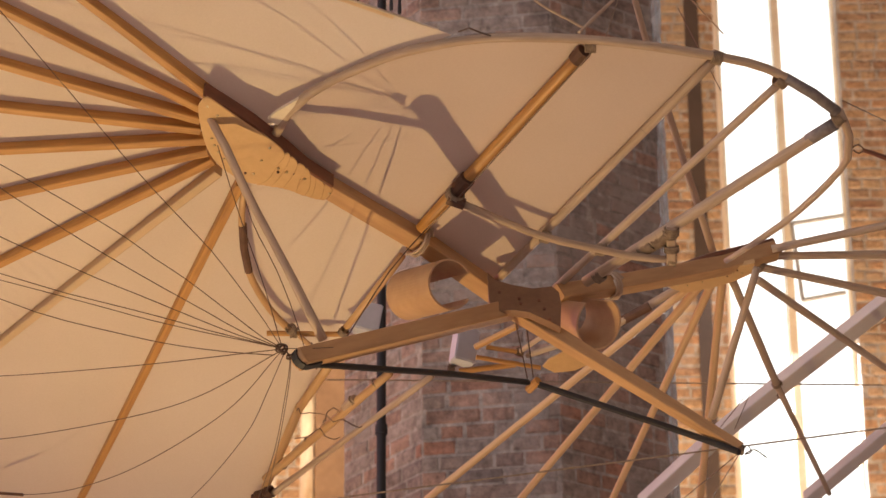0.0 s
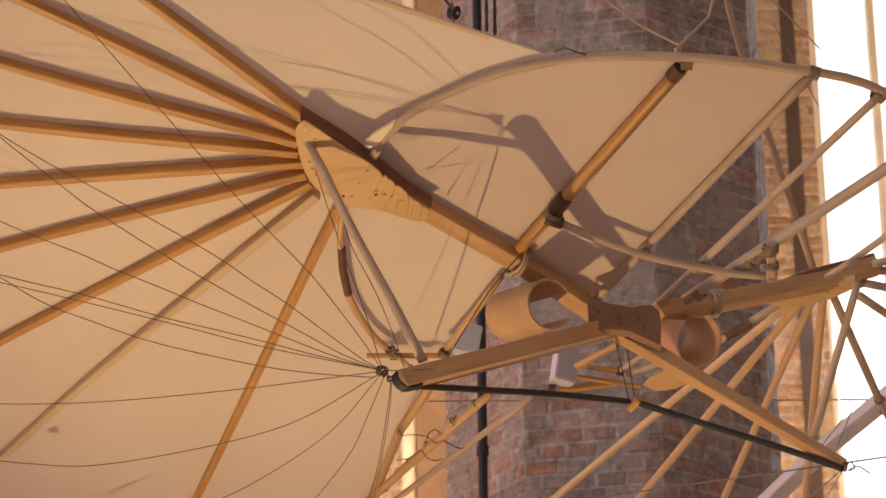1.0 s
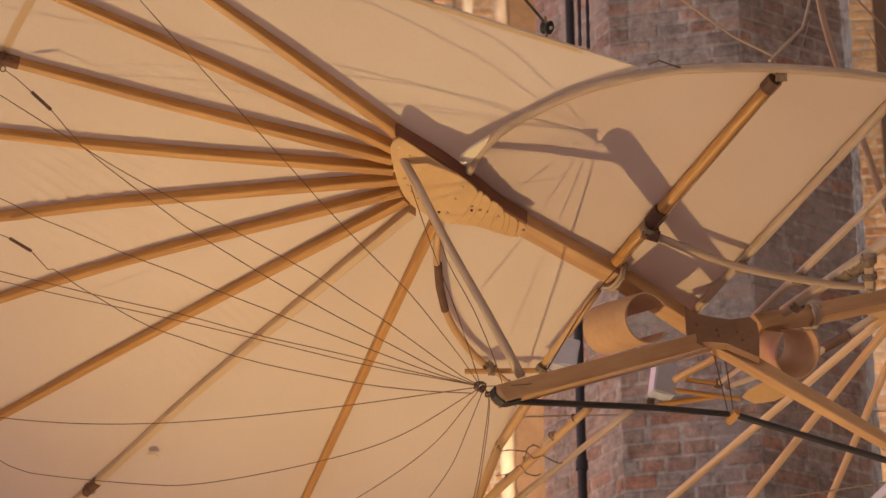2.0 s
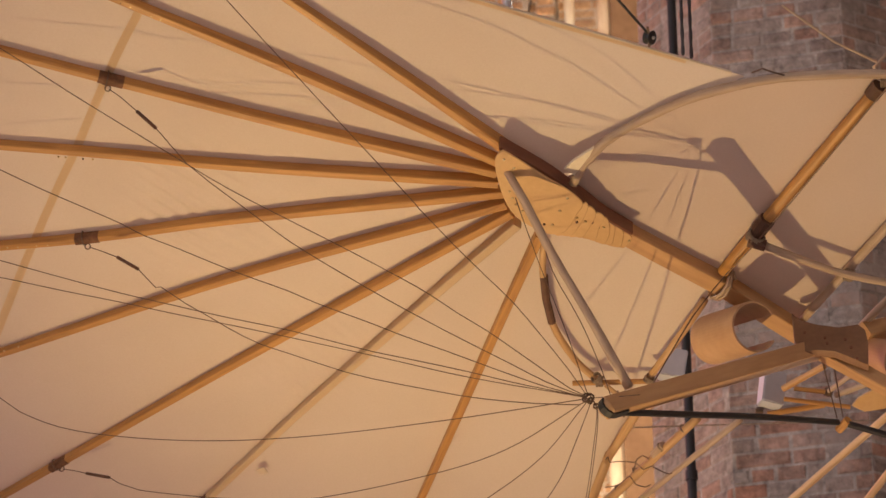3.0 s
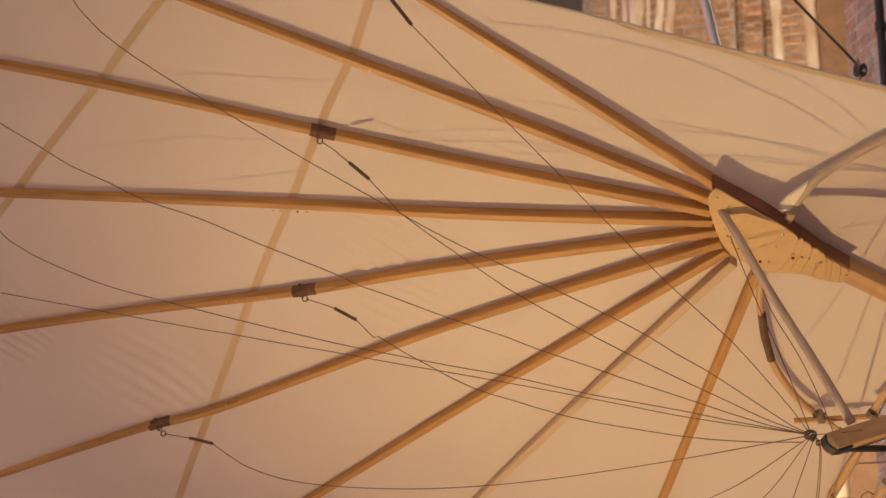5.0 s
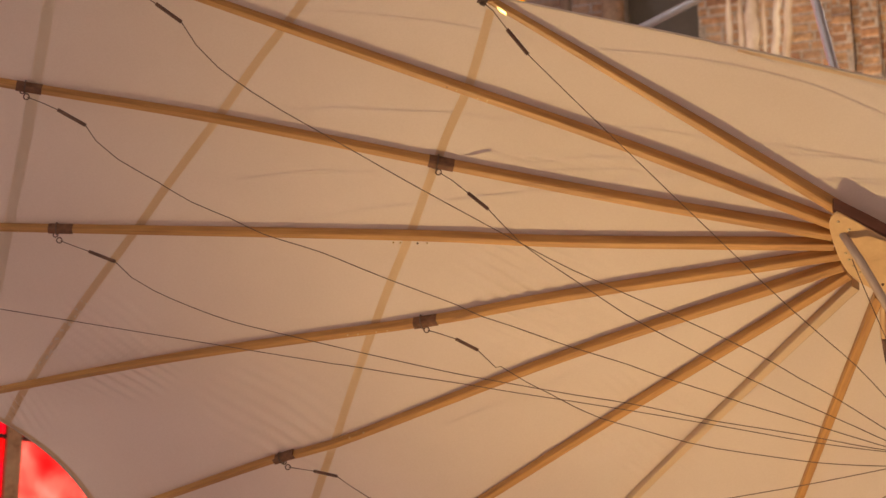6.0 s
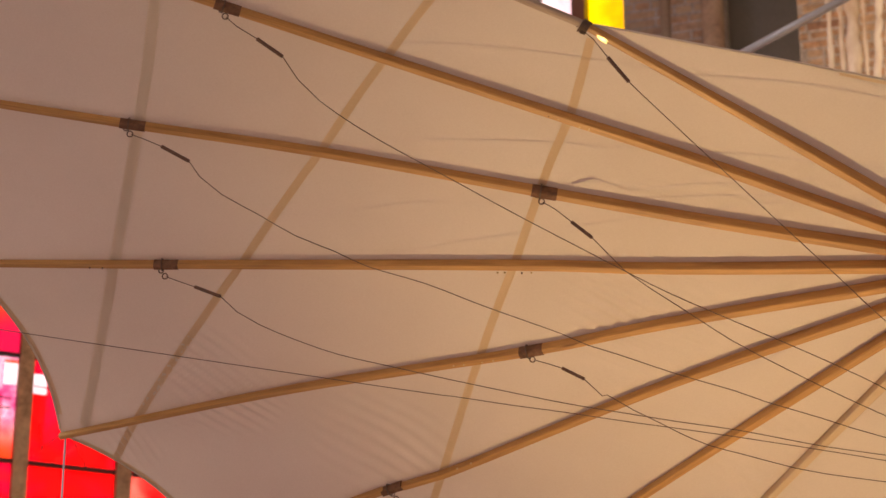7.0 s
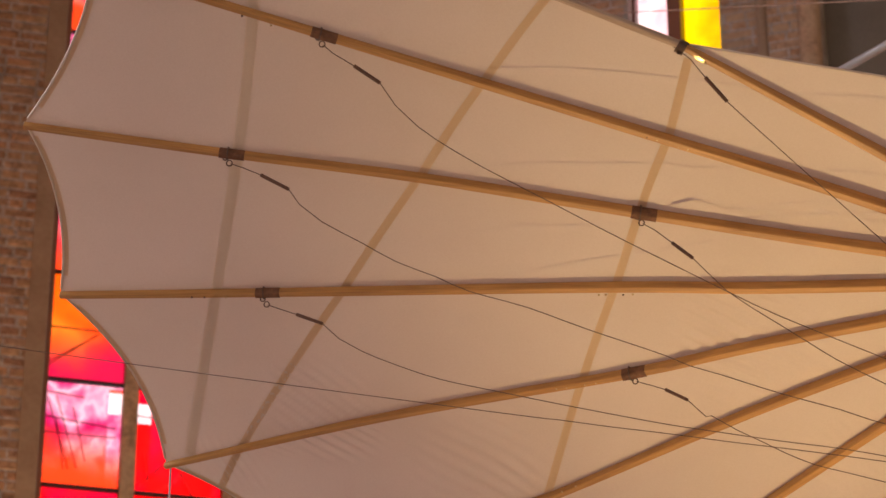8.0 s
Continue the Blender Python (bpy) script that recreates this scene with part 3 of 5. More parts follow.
def along_line(pts, t):
    seg = [(Vector(b) - Vector(a)).length for a, b in zip(pts, pts[1:])]
    want = t * sum(seg)
    for k, s in enumerate(seg):
        if want <= s or k == len(seg) - 1:
            return Vector(pts[k]).lerp(Vector(pts[k + 1]), min(1, want / s))
        want -= s


HUB = (0.009, 0, 0)
LEAD = [(-1.156, 1.299, 0), (-1.563, 1.651, 0), (-2.057, 1.997, 0)]
TRAIL = [HUB, (0.289, -0.274, 0), (0.579, -0.557, 0), (0.468, -0.75, 0), (0.351, -0.955, 0), (0.195, -1.324, 0), (0.048, -1.796, 0), (-0.361, -3.004, 0)]
ROOT = [HUB, (0.179, -0.009, 0), (0.278, 0.108, 0), (0.407, 0.192, 0), (0.576, 0.271, 0), (0.71, 0.341, 0)]
sectors = [([HUB] + RIBS["a"], ROOT, 0.012), ([HUB] + RIBS["a"] + LEAD, [HUB] + RIBS["b"], 0.0)]
keys = "bcdefghi"
for k0, k1, deep in zip(keys, keys[1:], (0.012, 0.014, 0.020, 0.02, 0.03, 0.03, 0.03)):
    sectors.append(([HUB] + RIBS[k0], [HUB] + RIBS[k1], deep))
sectors.append(([HUB] + RIBS["i"], TRAIL, 0.02))
cloth = bmesh.new()
rims = []
NR, NS = 340, 40
# places where the cloth is gathered in fine creases: from, to along the creases, reach, spacing, height
GATHERS = [((-2.376, -0.156, 0), (-2.316, -0.243, 0), 0.21, 0.04, 0.0085), ((-2.584, -0.205, 0), (-2.518, -0.273, 0), 0.12, 0.03, 0.006), ((-1.94, -0.538, 0), (-1.834, -0.662, 0), 0.26, 0.055, 0.0045), ((-0.978, -0.094, 0), (-0.875, -0.189, 0), 0.30, 0.045, 0.0045), ((-0.733, -0.755, 0), (-0.656, -0.87, 0), 0.25, 0.04, 0.003), ((-2.785, -0.353, 0), (-2.775, -0.467, 0), 0.14, 0.03, 0.006)]
for left, right, scallop in sectors:
    left, right = [(p[0], p[1], 0) for p in left], [(p[0], p[1], 0) for p in right]
    grid = []
    for i in range(NR + 1):
        row = []
        for j in range(NS + 1):
            s = j / NS
            t = (i / NR) * (1 - scallop * 4 * s * (1 - s))
            q = along_line(left, t).lerp(along_line(right, t), s)
            full = (i / NR) * 4 * s * (1 - s)
            # the cloth bellies up between the ribs and puckers a little across them
            gather = max(0, 1 - 5 * min(s, 1 - s)) * max(0, noise.noise((q.x * 1.1, q.y * 1.6, 7)))
            pucker = 0.005 * noise.noise((q.x * 1.2, q.y * 2.5, 3)) + 0.006 * gather * noise.noise((q.x * 22, q.y * 7, 0)) + 0.0012 * noise.noise((q.x * 9 + q.y * 5, q.y * 4, 2))
            for (gu, gv, _), (tu, tv, _), reach, gap, high in GATHERS:
                near = max(0, 1 - math.hypot(q.x - gu, (q.y - gv) * 0.8) / reach)
                if near:
                    across = ((q.x - gu) * (gv - tv) + (q.y - gv) * (tu - gu)) / math.hypot(tu - gu, tv - gv)
                    pucker += high * near ** 0.7 * math.sin(6.283 / gap * across + 2.5 * noise.noise((q.x * 4, q.y * 4, 1))) * (0.75 + 0.7 * noise.noise((q.x * 5, q.y * 5, 4)))
            row.append(cloth.verts.new(at((q.x, q.y, -0.018 * full + pucker))))
        grid.append(row)
    rims.append([v.co.copy() for v in grid[-1][::3]])
    for i in range(NR):
        for j in range(NS):
            cloth.faces.new((grid[i][j], grid[i + 1][j], grid[i + 1][j + 1], grid[i][j + 1]))
bmesh.ops.remove_doubles(cloth, verts=cloth.verts[:], dist=0.0008)
skin = BVHTree.FromBMesh(cloth)
canvas = part("wing_canvas", cloth, CANVAS, machine, "cream canvas stretched over the wing ribs", True)

# seams and a fold that run across the ribs


def ribbon(pts, width):
    """A strip of cloth sewn under the canvas, following its belly."""
    mid = glide([(p[0], p[1], 0) for p in pts], 0.02)
    bm, rows = bmesh.new(), []
    for i, p in enumerate(mid):
        way = (mid[min(i + 1, len(mid) - 1)] - mid[max(i - 1, 0)]).normalized()
        side = Vector((-way.y, way.x, 0)) * width / 2
        row = []
        for k in (-1, 0, 1):
            q = p + side * k
            hit = skin.ray_cast(at((q.x, q.y, 0.5)), -DOWN)[0]
            if hit:
                row.append(hit + DOWN * 0.0012)
        if len(row) == 3:
            rows.append([bm.verts.new(v) for v in row])
    for r0, r1 in zip(rows, rows[1:]):
        for k in (0, 1):
            bm.faces.new((r0[k], r0[k + 1], r1[k + 1], r1[k]))
    return bm


SEAM_1 = [(-0.886, 1.022, 0), (-1.004, 0.767, 0), (-1.141, 0.532, 0), (-1.314, 0.206, 0), (-1.525, -0.177, 0), (-1.806, -0.728, 0), (-2.01, -1.132, 0), (-2.346, -1.821, 0)]
SEAM_2 = [(-1.124, 1.414, 0), (-1.472, 1.073, 0), (-1.768, 0.758, 0), (-2.141, 0.359, 0), (-2.664, -0.211, 0), (-2.857, -0.458, 0)]
SEAM_3 = [(-2.024, 1.53, 0), (-2.213, 1.099, 0), (-2.549, 0.416, 0), (-2.892, -0.264, 0)]
part("seam", ribbon(SEAM_1, 0.026), SEAM, canvas, "doubled strip of tan canvas")
part("seam", ribbon(SEAM_2, 0.026), SEAM, canvas, "doubled strip of tan canvas")
part("fold", ribbon(SEAM_3, 0.034), FOLD, canvas, "greyish canvas fold")
# hems along the free edge
for rim in rims[:-1]:
    part("hem", tube(rim, 0.0042, n=6), CANVAS, canvas)
    band = [Vector((p.dot(AU), p.dot(AV), 0)) for p in rim[1:-1]]
    part("hem_band", ribbon([p * (1 - 0.010 / p.length) for p in band], 0.015), SEAM, canvas, "sewn tan hem along the cloth edge")
for a, b in ((RIBS["a"][-1], (-1.156, 1.299, 0)), ((-1.156, 1.299, 0), (-1.563, 1.651, 0))):
    part("edge_spar", tube(line((a[0], a[1], 0.01), (b[0], b[1], 0.01)), 0.012, knots=0.1), POLE, machine)

# tail canvas under the arc
TAIL = [(0.06, -0.055, 0), (0.179, -0.009, 0), (0.278, 0.108, 0), (0.407, 0.192, 0), (0.576, 0.271, 0), (0.81, 0.322, 0), (0.977, 0.325, 0), (1.144, 0.31, 0), (1.312, 0.286, 0), (1.484, 0.248, 0), (1.252, -0.096, 0), (1.009, -0.461, 0), (0.851, -0.695, 0), (0.61, -0.56, 0), (0.30, -0.29, 0)]
tail_canvas = part("tail_canvas", plate([at((p[0], p[1], 0.004)) for p in TAIL], 0.003, DOWN), TAILCLOTH, machine, "cream tail canvas, tinted rosy for weaker flood light")

# hub: plywood plate in stepped layers, dark cap and spine
part("spine", bar(line((0.10, -0.008, 0.024), (0.292, -0.225, 0.026), (0.61, -0.496, 0.03), (0.859, -0.718, 0.06)), 0.058, 0.054, DOWN, step=0.2), BEAM, machine)
part("cap_board", bar(line((-0.027, 0.174, 0.045), (-0.016, 0.166, 0.045), (0.015, 0.137, 0.045), (0.062, 0.094, 0.045), (0.114, 0.043, 0.045), (0.166, -0.017, 0.045), (0.218, -0.08, 0.045), (0.265, -0.14, 0.045), (0.342, -0.213, 0.045)), 0.011, 0.054, DOWN, step=0.03, edge=0.004), WALNUT, machine, "dark-stained cap board on the spine")
LAYERS = [
    [(0.316, -0.215, 0.055), (0.339, -0.235, 0.055), (0.336, -0.258, 0.055), (0.315, -0.282, 0.055), (0.303, -0.281, 0.055), (0.296, -0.277, 0.055), (0.308, -0.255, 0.055)],
    [(0.293, -0.184, 0.0605), (0.316, -0.21, 0.0605), (0.309, -0.262, 0.0605), (0.298, -0.274, 0.0605), (0.284, -0.271, 0.0605), (0.267, -0.261, 0.0605), (0.284, -0.232, 0.0605)],
    [(0.276, -0.161, 0.066), (0.293, -0.179, 0.066), (0.283, -0.242, 0.066), (0.27, -0.258, 0.066), (0.262, -0.255, 0.066), (0.254, -0.248, 0.066), (0.271, -0.209, 0.066)],
    [(0.264, -0.132, 0.0715), (0.276, -0.156, 0.0715), (0.275, -0.204, 0.0715), (0.257, -0.245, 0.0715), (0.24, -0.24, 0.0715), (0.226, -0.226, 0.0715), (0.242, -0.177, 0.0715)],
    [(0.24, -0.107, 0.077), (0.264, -0.127, 0.077), (0.246, -0.168, 0.077), (0.23, -0.222, 0.077), (0.21, -0.217, 0.077), (0.188, -0.203, 0.077), (0.211, -0.161, 0.077)],
    [(0.218, -0.072, 0.0825), (0.24, -0.102, 0.0825), (0.22, -0.156, 0.0825), (0.192, -0.201, 0.0825), (0.174, -0.199, 0.0825), (0.151, -0.191, 0.0825), (0.187, -0.137, 0.0825)],
    [(0.204, -0.054, 0.088), (0.219, -0.067, 0.088), (0.2, -0.121, 0.088), (0.177, -0.163, 0.088), (0.155, -0.188, 0.088), (0.132, -0.184, 0.088), (0.112, -0.179, 0.088), (0.151, -0.133, 0.088)],
    [(-0.005, 0.181, 0.0935), (-0.021, 0.185, 0.0935), (-0.039, 0.164, 0.0935), (-0.045, 0.13, 0.0935), (-0.042, 0.067, 0.0935), (-0.032, -0.004, 0.0935), (-0.015, -0.061, 0.0935), (0.01, -0.103, 0.0935), (0.036, -0.13, 0.0935), (0.068, -0.157, 0.0935), (0.113, -0.173, 0.0935), (0.149, -0.155, 0.0935), (0.182, -0.094, 0.0935), (0.204, -0.048, 0.0935), (0.168, 0.008, 0.0935), (0.106, 0.068, 0.0935), (0.064, 0.111, 0.0935)],
]


def rounded(outline):
    """A smooth closed line through the points of an outline."""
    ring = [Vector(p) for p in outline]
    p = ring[-1:] + ring + ring[:2]
    return [0.5 * (2 * b + (c - a) * t + (2 * a - 5 * b + 4 * c - d) * t * t + (3 * b - a - 3 * c + d) * t ** 3) for a, b, c, d in zip(p, p[1:], p[2:], p[3:]) for t in (0, 0.25, 0.5, 0.75)]


hub_ob = None
for outline in LAYERS:
    layer = part("hub_plate", plate([at(p) for p in rounded(outline)], 0.006, DOWN, edge=0.0025), PLY, hub_ob or machine, "pale plywood hub plate in stepped layers" if not hub_ob else "")
    hub_ob = hub_ob or layer
part("hub_block", bar(line((0.0, 0.11, 0.046), (0.02, 0.0, 0.046), (0.05, -0.12, 0.046)), 0.06, 0.076, DOWN), PLY, machine)
part("wedge", plate(line((0.157, 0.067, 0.058), (0.181, 0.093, 0.056), (0.252, 0.137, 0.045), (0.238, 0.11, 0.05), (0.185, 0.039, 0.058)), 0.012, DOWN), IVORY, machine, "pale new wood wedge")


def screw(p, host, r=0.005):
    c = at(p)
    pts = [c, c + DOWN * 0.004]
    part("screw", sweep(pts, lambda i, s: ring_of(r * (1 - 0.4 * s), 8), (0.3, 0.5, 0.1)), BRASS if int(abs(p[0]) * 1000) % 3 else LEATHER, host)


for p in ((-0.016, 0.152, 0.0975), (-0.005, -0.007, 0.0975), (0.005, -0.035, 0.0975), (0.02, -0.063, 0.0975), (0.081, -0.124, 0.0975), (0.106, -0.128, 0.0975), (0.16, -0.021, 0.0975), (0.133, -0.072, 0.0975), (0.182, -0.111, 0.092), (0.18, -0.127, 0.092), (0.206, -0.133, 0.0865), (0.225, -0.144, 0.081), (0.242, -0.174, 0.0755), (0.259, -0.173, 0.0755), (0.261, -0.2, 0.07), (0.285, -0.208, 0.0645), (0.303, -0.243, 0.059), (0.331, -0.252, 0.059), (-0.011, 0.021, 0.0975), (0.011, 0.115, 0.0975)):
    screw(p, hub_ob)
for p, key in (((-1.065, 0.788, 0.03), "b"), ((-1.039, 0.772, 0.03), "b"), ((-0.986, 0.732, 0.03), "b"), ((-0.962, 0.716, 0.03), "b"), ((-2.082, 1.462, 0.024), "b"), ((-2.011, 1.411, 0.024), "b"),
               ((-1.366, 0.204, 0.03), "d"), ((-1.345, 0.2, 0.03), "d"), ((-1.293, 0.19, 0.03), "d"), ((-1.264, 0.186, 0.03), "d"), ((-2.616, 0.44, 0.026), "d"), ((-2.577, 0.432, 0.026), "d"), ((-2.51, 0.418, 0.026), "d"),
               ((-1.603, -0.165, 0.03), "e"), ((-1.57, -0.166, 0.03), "e"), ((-1.51, -0.165, 0.03), "e"), ((-1.474, -0.164, 0.03), "e"), ((-0.985, 0.732, 0.03), "b"), ((-0.959, 0.721, 0.03), "b"), ((-1.714, -0.63, 0.03), "f"), ((-1.663, -0.613, 0.03), "f")):
    screw(p, rib_obs[key], 0.0035)


def coil(name, centre, axis, r, turns, wire, mat, host, label=""):
    """Cord or wire wound round a pole."""
    axis = Vector(axis).normalized()
    side = axis.cross(Vector((0.21, 0.37, 0.9))).normalized()
    other = axis.cross(side)
    pts = []
    n = int(turns * 10)
    for k in range(n + 1):
        a = 2 * math.pi * k / 10
        pts.append(centre + axis * wire * 1.9 * (k / 10 - turns / 2) + (side * math.cos(a) + other * math.sin(a)) * r * (1 + 0.05 * math.sin(k * 1.7)))
    bm = sweep(pts, lambda i, s: ring_of(wire, 5), axis)
    return part(name, bm, mat, host, label, True)


def lash(p, q, r, turns, host, mat=None, wire=0.003):
    """A lashing at p on a pole that runs towards q."""
    return coil("lashing", at(p), at(q) - at(p), r, turns, wire, mat or HEMP, host)


# tail: arc, ribs and inner arc
arc = part("arc_pole", tube(line((0.178, 0.001, 0.06), (0.218, 0.075, 0.045), (0.279, 0.136, 0.03), (0.408, 0.214, 0.02), (0.577, 0.294, 0.02), (0.81, 0.344, 0.02), (1.142, 0.332, 0.02), (1.512, 0.261, 0.02), (1.693, 0.185, 0.02), (1.875, 0.033, 0.02)), 0.0145, 0.014, knots=0.18, step=0.05), POLE, machine, smooth=True)
part("arc_pole", tube(line((1.874, 0.043, 0.02), (1.914, -0.061, 0.02), (1.918, -0.156, 0.02), (1.867, -0.265, 0.02), (1.765, -0.412, 0.02), (1.662, -0.544, 0), (1.584, -0.677, -0.05)), 0.013, 0.009, knots=0.15, step=0.05), POLE, machine, smooth=True)
part("arc_wire", tube(line((0.199, 0.052, 0.02), (0.279, 0.136, 0.01), (0.408, 0.214, 0), (0.577, 0.294, 0), (0.81, 0.344, 0), (1.143, 0.33, 0), (1.514, 0.257, 0)), 0.0022, n=5), HEMP, machine)
tail_ribs = []
for a, b, r, mat in (((0.61, -0.438, 0.03), (1.097, 0.292, 0.025), .019, PINE), ((0.851, -0.671, 0.03), (1.483, 0.248, 0.02), .0145, POLE), ((1.022, -0.72, 0.04), (1.69, 0.162, 0.02), .0125, POLE), ((1.129, -0.677, 0.04), (1.878, 0, 0.02), .018, POLE)):
    tail_ribs.append(part("tail_rib", tube(line(a, b), r, knots=0.1, seed=r * 900), mat, machine, smooth=True))
for ob, a, b, r, spots_at in ((tail_ribs[2], (1.022, -0.72, 0.04), (1.69, 0.162, 0.02), .0132, (0.22, 0.55, 0.83)), (tail_ribs[3], (1.129, -0.677, 0.04), (1.878, 0, 0.02), .0188, (0.3, 0.62)), (tail_ribs[1], (0.851, -0.671, 0.03), (1.483, 0.248, 0.02), .0152, (0.35, 0.7))):
    for s in spots_at:
        coil("node_ring", at(Vector(a).lerp(Vector(b), s)), at(b) - at(a), r, 1, 0.0016, POLE, ob)
part("sleeve", tube(line((1.70, 0.180, 0.02), (1.79, 0.113, 0.02), (1.868, 0.040, 0.02)), 0.0162, knots=0.12), WRAP, arc, "dark grey wrapping on the arc", True)
part("sleeve", tube(line((1.79, -0.08, 0.02), (1.868, -0.01, 0.02)), 0.0195, knots=0.1), WRAP, tail_ribs[3], "dark grey wrapping", True)
part("inner_arc", tube(line((0.729, -0.293, 0.06), (0.847, -0.356, 0.07), (0.998, -0.44, 0.07), (1.176, -0.5, 0.07), (1.292, -0.532, 0.07), (1.399, -0.546, 0.07)), 0.0125, knots=0.1, step=0.05), POLE, machine, smooth=True)
part("arc_block", bar(line((1.391, -0.425, 0.05), (1.395, -0.551, 0.08)), 0.022, 0.03, AU, step=0.01, edge=0.006), POLE, machine)
part("sleeve", tube(line((1.074, 0.259, 0.025), (1.1, 0.297, 0.025)), 0.024), LEATHER, tail_ribs[0], "dark leather sleeve")
part("sleeve", tube(line((0.722, -0.269, 0.035), (0.757, -0.213, 0.035)), 0.026), LEATHER, tail_ribs[0], "dark leather sleeve")
part("joint_block", bar(line((0.694, -0.278, 0.06), (0.746, -0.293, 0.07)), 0.03, 0.035, DOWN, step=0.01, edge=0.008), LEATHER, machine)
for p, q, r, n in (((0.717, -0.271, 0.05), (1.096, 0.297, 0.03), .026, 5), ((0.998, -0.45, 0.06), (1.176, -0.5, 0.07), .018, 5), ((1.173, -0.508, 0.06), (1.399, -0.546, 0.07), .018, 5), ((1.69, 0.166, 0.02), (1.875, 0.033, 0.02), .019, 7), ((1.873, 0.015, 0.02), (1.711, -0.12, 0.03), .022, 5),
                   ((1.118, 0.31, 0.02), (1.293, 0.304, 0.02), .019, 6), ((1.492, 0.261, 0.02), (1.693, 0.185, 0.02), .019, 6), ((1.319, -0.52, 0.04), (1.413, -0.435, 0.04), .021, 9), ((1.362, -0.485, 0.04), (1.464, -0.4, 0.04), .021, 9), ((1.392, -0.44, 0.05), (1.395, -0.551, 0.08), .022, 5), ((1.394, -0.50, 0.065), (1.395, -0.551, 0.08), .022, 4), ((1.395, -0.545, 0.07), (1.176, -0.5, 0.07), .019, 5), ((1.173, -0.646, 0.04), (1.276, -0.55, 0.04), .021, 5)):
    lash(p, q, r, n, machine)
part("stay_wire", tube(line((1.117, 0.308, 0.05), (0.769, -0.203, 0.07), (0.62, -0.411, 0.07)), 0.0022, n=5), STEEL, machine)
part("stay_wire", tube(line((0.623, -0.406, 0.07), (0.514, -0.451, 0.2), (0.379, -0.541, 0.4)), 0.0022, n=5), STEEL, machine)
for k in range(3):
    part("wire_loop", tube(line((0.73, 0.372, 0.02), (0.76, 0.394, 0.03), (0.793, 0.376, 0.03), (0.835, 0.349, 0.02), (0.856, 0.357, 0.02)), 0.0022 + 0.0004 * k, n=5), STEEL, arc)
ring_axis = at((0.85, -0.715, 0.05)) - at((0.293, -0.21, 0.05))
coil("ring", at((0.605, -0.491, 0.035)), ring_axis, 0.05, 2, 0.006, POLE, machine, "grey cane ring round the spine")

# struts, straps and the crossing of the beams
KNOT = (0.209, -0.199, 0.75)
part("strut_beam", bar(line((0.892, -0.661, 0.17), (0.26, -0.224, 0.77)), 0.046, 0.056, DOWN, step=0.3), BEAM, machine)
part("strut_beam", bar(line((0.91, -0.672, 0.17), (1.568, -0.664, 0.75)), 0.046, 0.052, DOWN, 0.036, 0.032, step=0.3), BEAM, machine)
tip, tip_axis = at((0.270, -0.231, 0.760)), (at((0.26, -0.224, 0.77)) - at((0.892, -0.661, 0.17))).normalized()
tip_side = tip_axis.cross(DOWN).normalized()
tip_down = tip_side.cross(tip_axis) * (1 if tip_side.cross(tip_axis).dot(DOWN) > 0 else -1)
part("beam_end", tube([tip - tip_side * 0.022, tip + tip_side * 0.022], 0.0265, n=18), BEAM, machine, "rounded end of the strut beam", True)
wrap = [tip - tip_axis * 0.05 + tip_down * 0.031] + [tip + tip_axis * 0.031 * math.cos(a) + tip_down * 0.031 * math.sin(a) for a in (1.57, 1.0, 0.5, 0.0, -0.5, -1.0)]
part("strap_end", bar(wrap, 0.007, 0.026, tip_side, step=0.01, edge=0.002), RUBBER, machine, "black rubber strap round the strut tip")
part("strap", bar(line((0.254, -0.23, 0.78), (0.37, -0.332, 0.7), (0.533, -0.485, 0.58), (0.703, -0.639, 0.46), (0.945, -0.86, 0.3)), 0.014, 0.018, DOWN, step=0.04), RUBBER, machine, "black rubber strap")
part("strap", bar(line((0.972, -0.868, 0.3), (1.227, -0.776, 0.5), (1.391, -0.715, 0.63), (1.561, -0.642, 0.78)), 0.020, 0.016, DOWN, step=0.04), RUBBER, machine, "black rubber strap")
part("dowel", tube(line((0.946, -0.896, 0.3), (0.976, -0.852, 0.3)), 0.014), PINE, machine)
part("cross_plate", plate(line((0.818, -0.62, 0.061), (0.838, -0.62, 0.091), (0.893, -0.62, 0.115), (0.96, -0.62, 0.131), (1.022, -0.62, 0.123), (1.042, -0.62, 0.148), (1.047, -0.62, 0.197), (1.041, -0.62, 0.298), (1.002, -0.62, 0.273), (0.943, -0.62, 0.235), (0.889, -0.62, 0.226), (0.835, -0.62, 0.23), (0.82, -0.62, 0.183)), 0.03, AV), CROSSWOOD, machine, "brown wooden plate where the beams cross")
for p in ((0.854, -0.604, 0.151), (0.915, -0.604, 0.177), (0.92, -0.604, 0.201), (0.977, -0.604, 0.188), (1.008, -0.604, 0.271), (0.993, -0.604, 0.223)):
    part("dowel_end", sweep([at(p), at(p) + AV * 0.003], lambda i, s: ring_of(0.005, 8), (0.3, 0.5, 0.1)), WALNUT, machine)
for a, b in (((0.901, -0.705, 0.15), (0.942, -0.843, 0.3)), ((0.936, -0.706, 0.15), (0.96, -0.838, 0.3))):
    part("hanger_wire", tube(line(a, b), 0.0022, n=5), STEEL, machine)

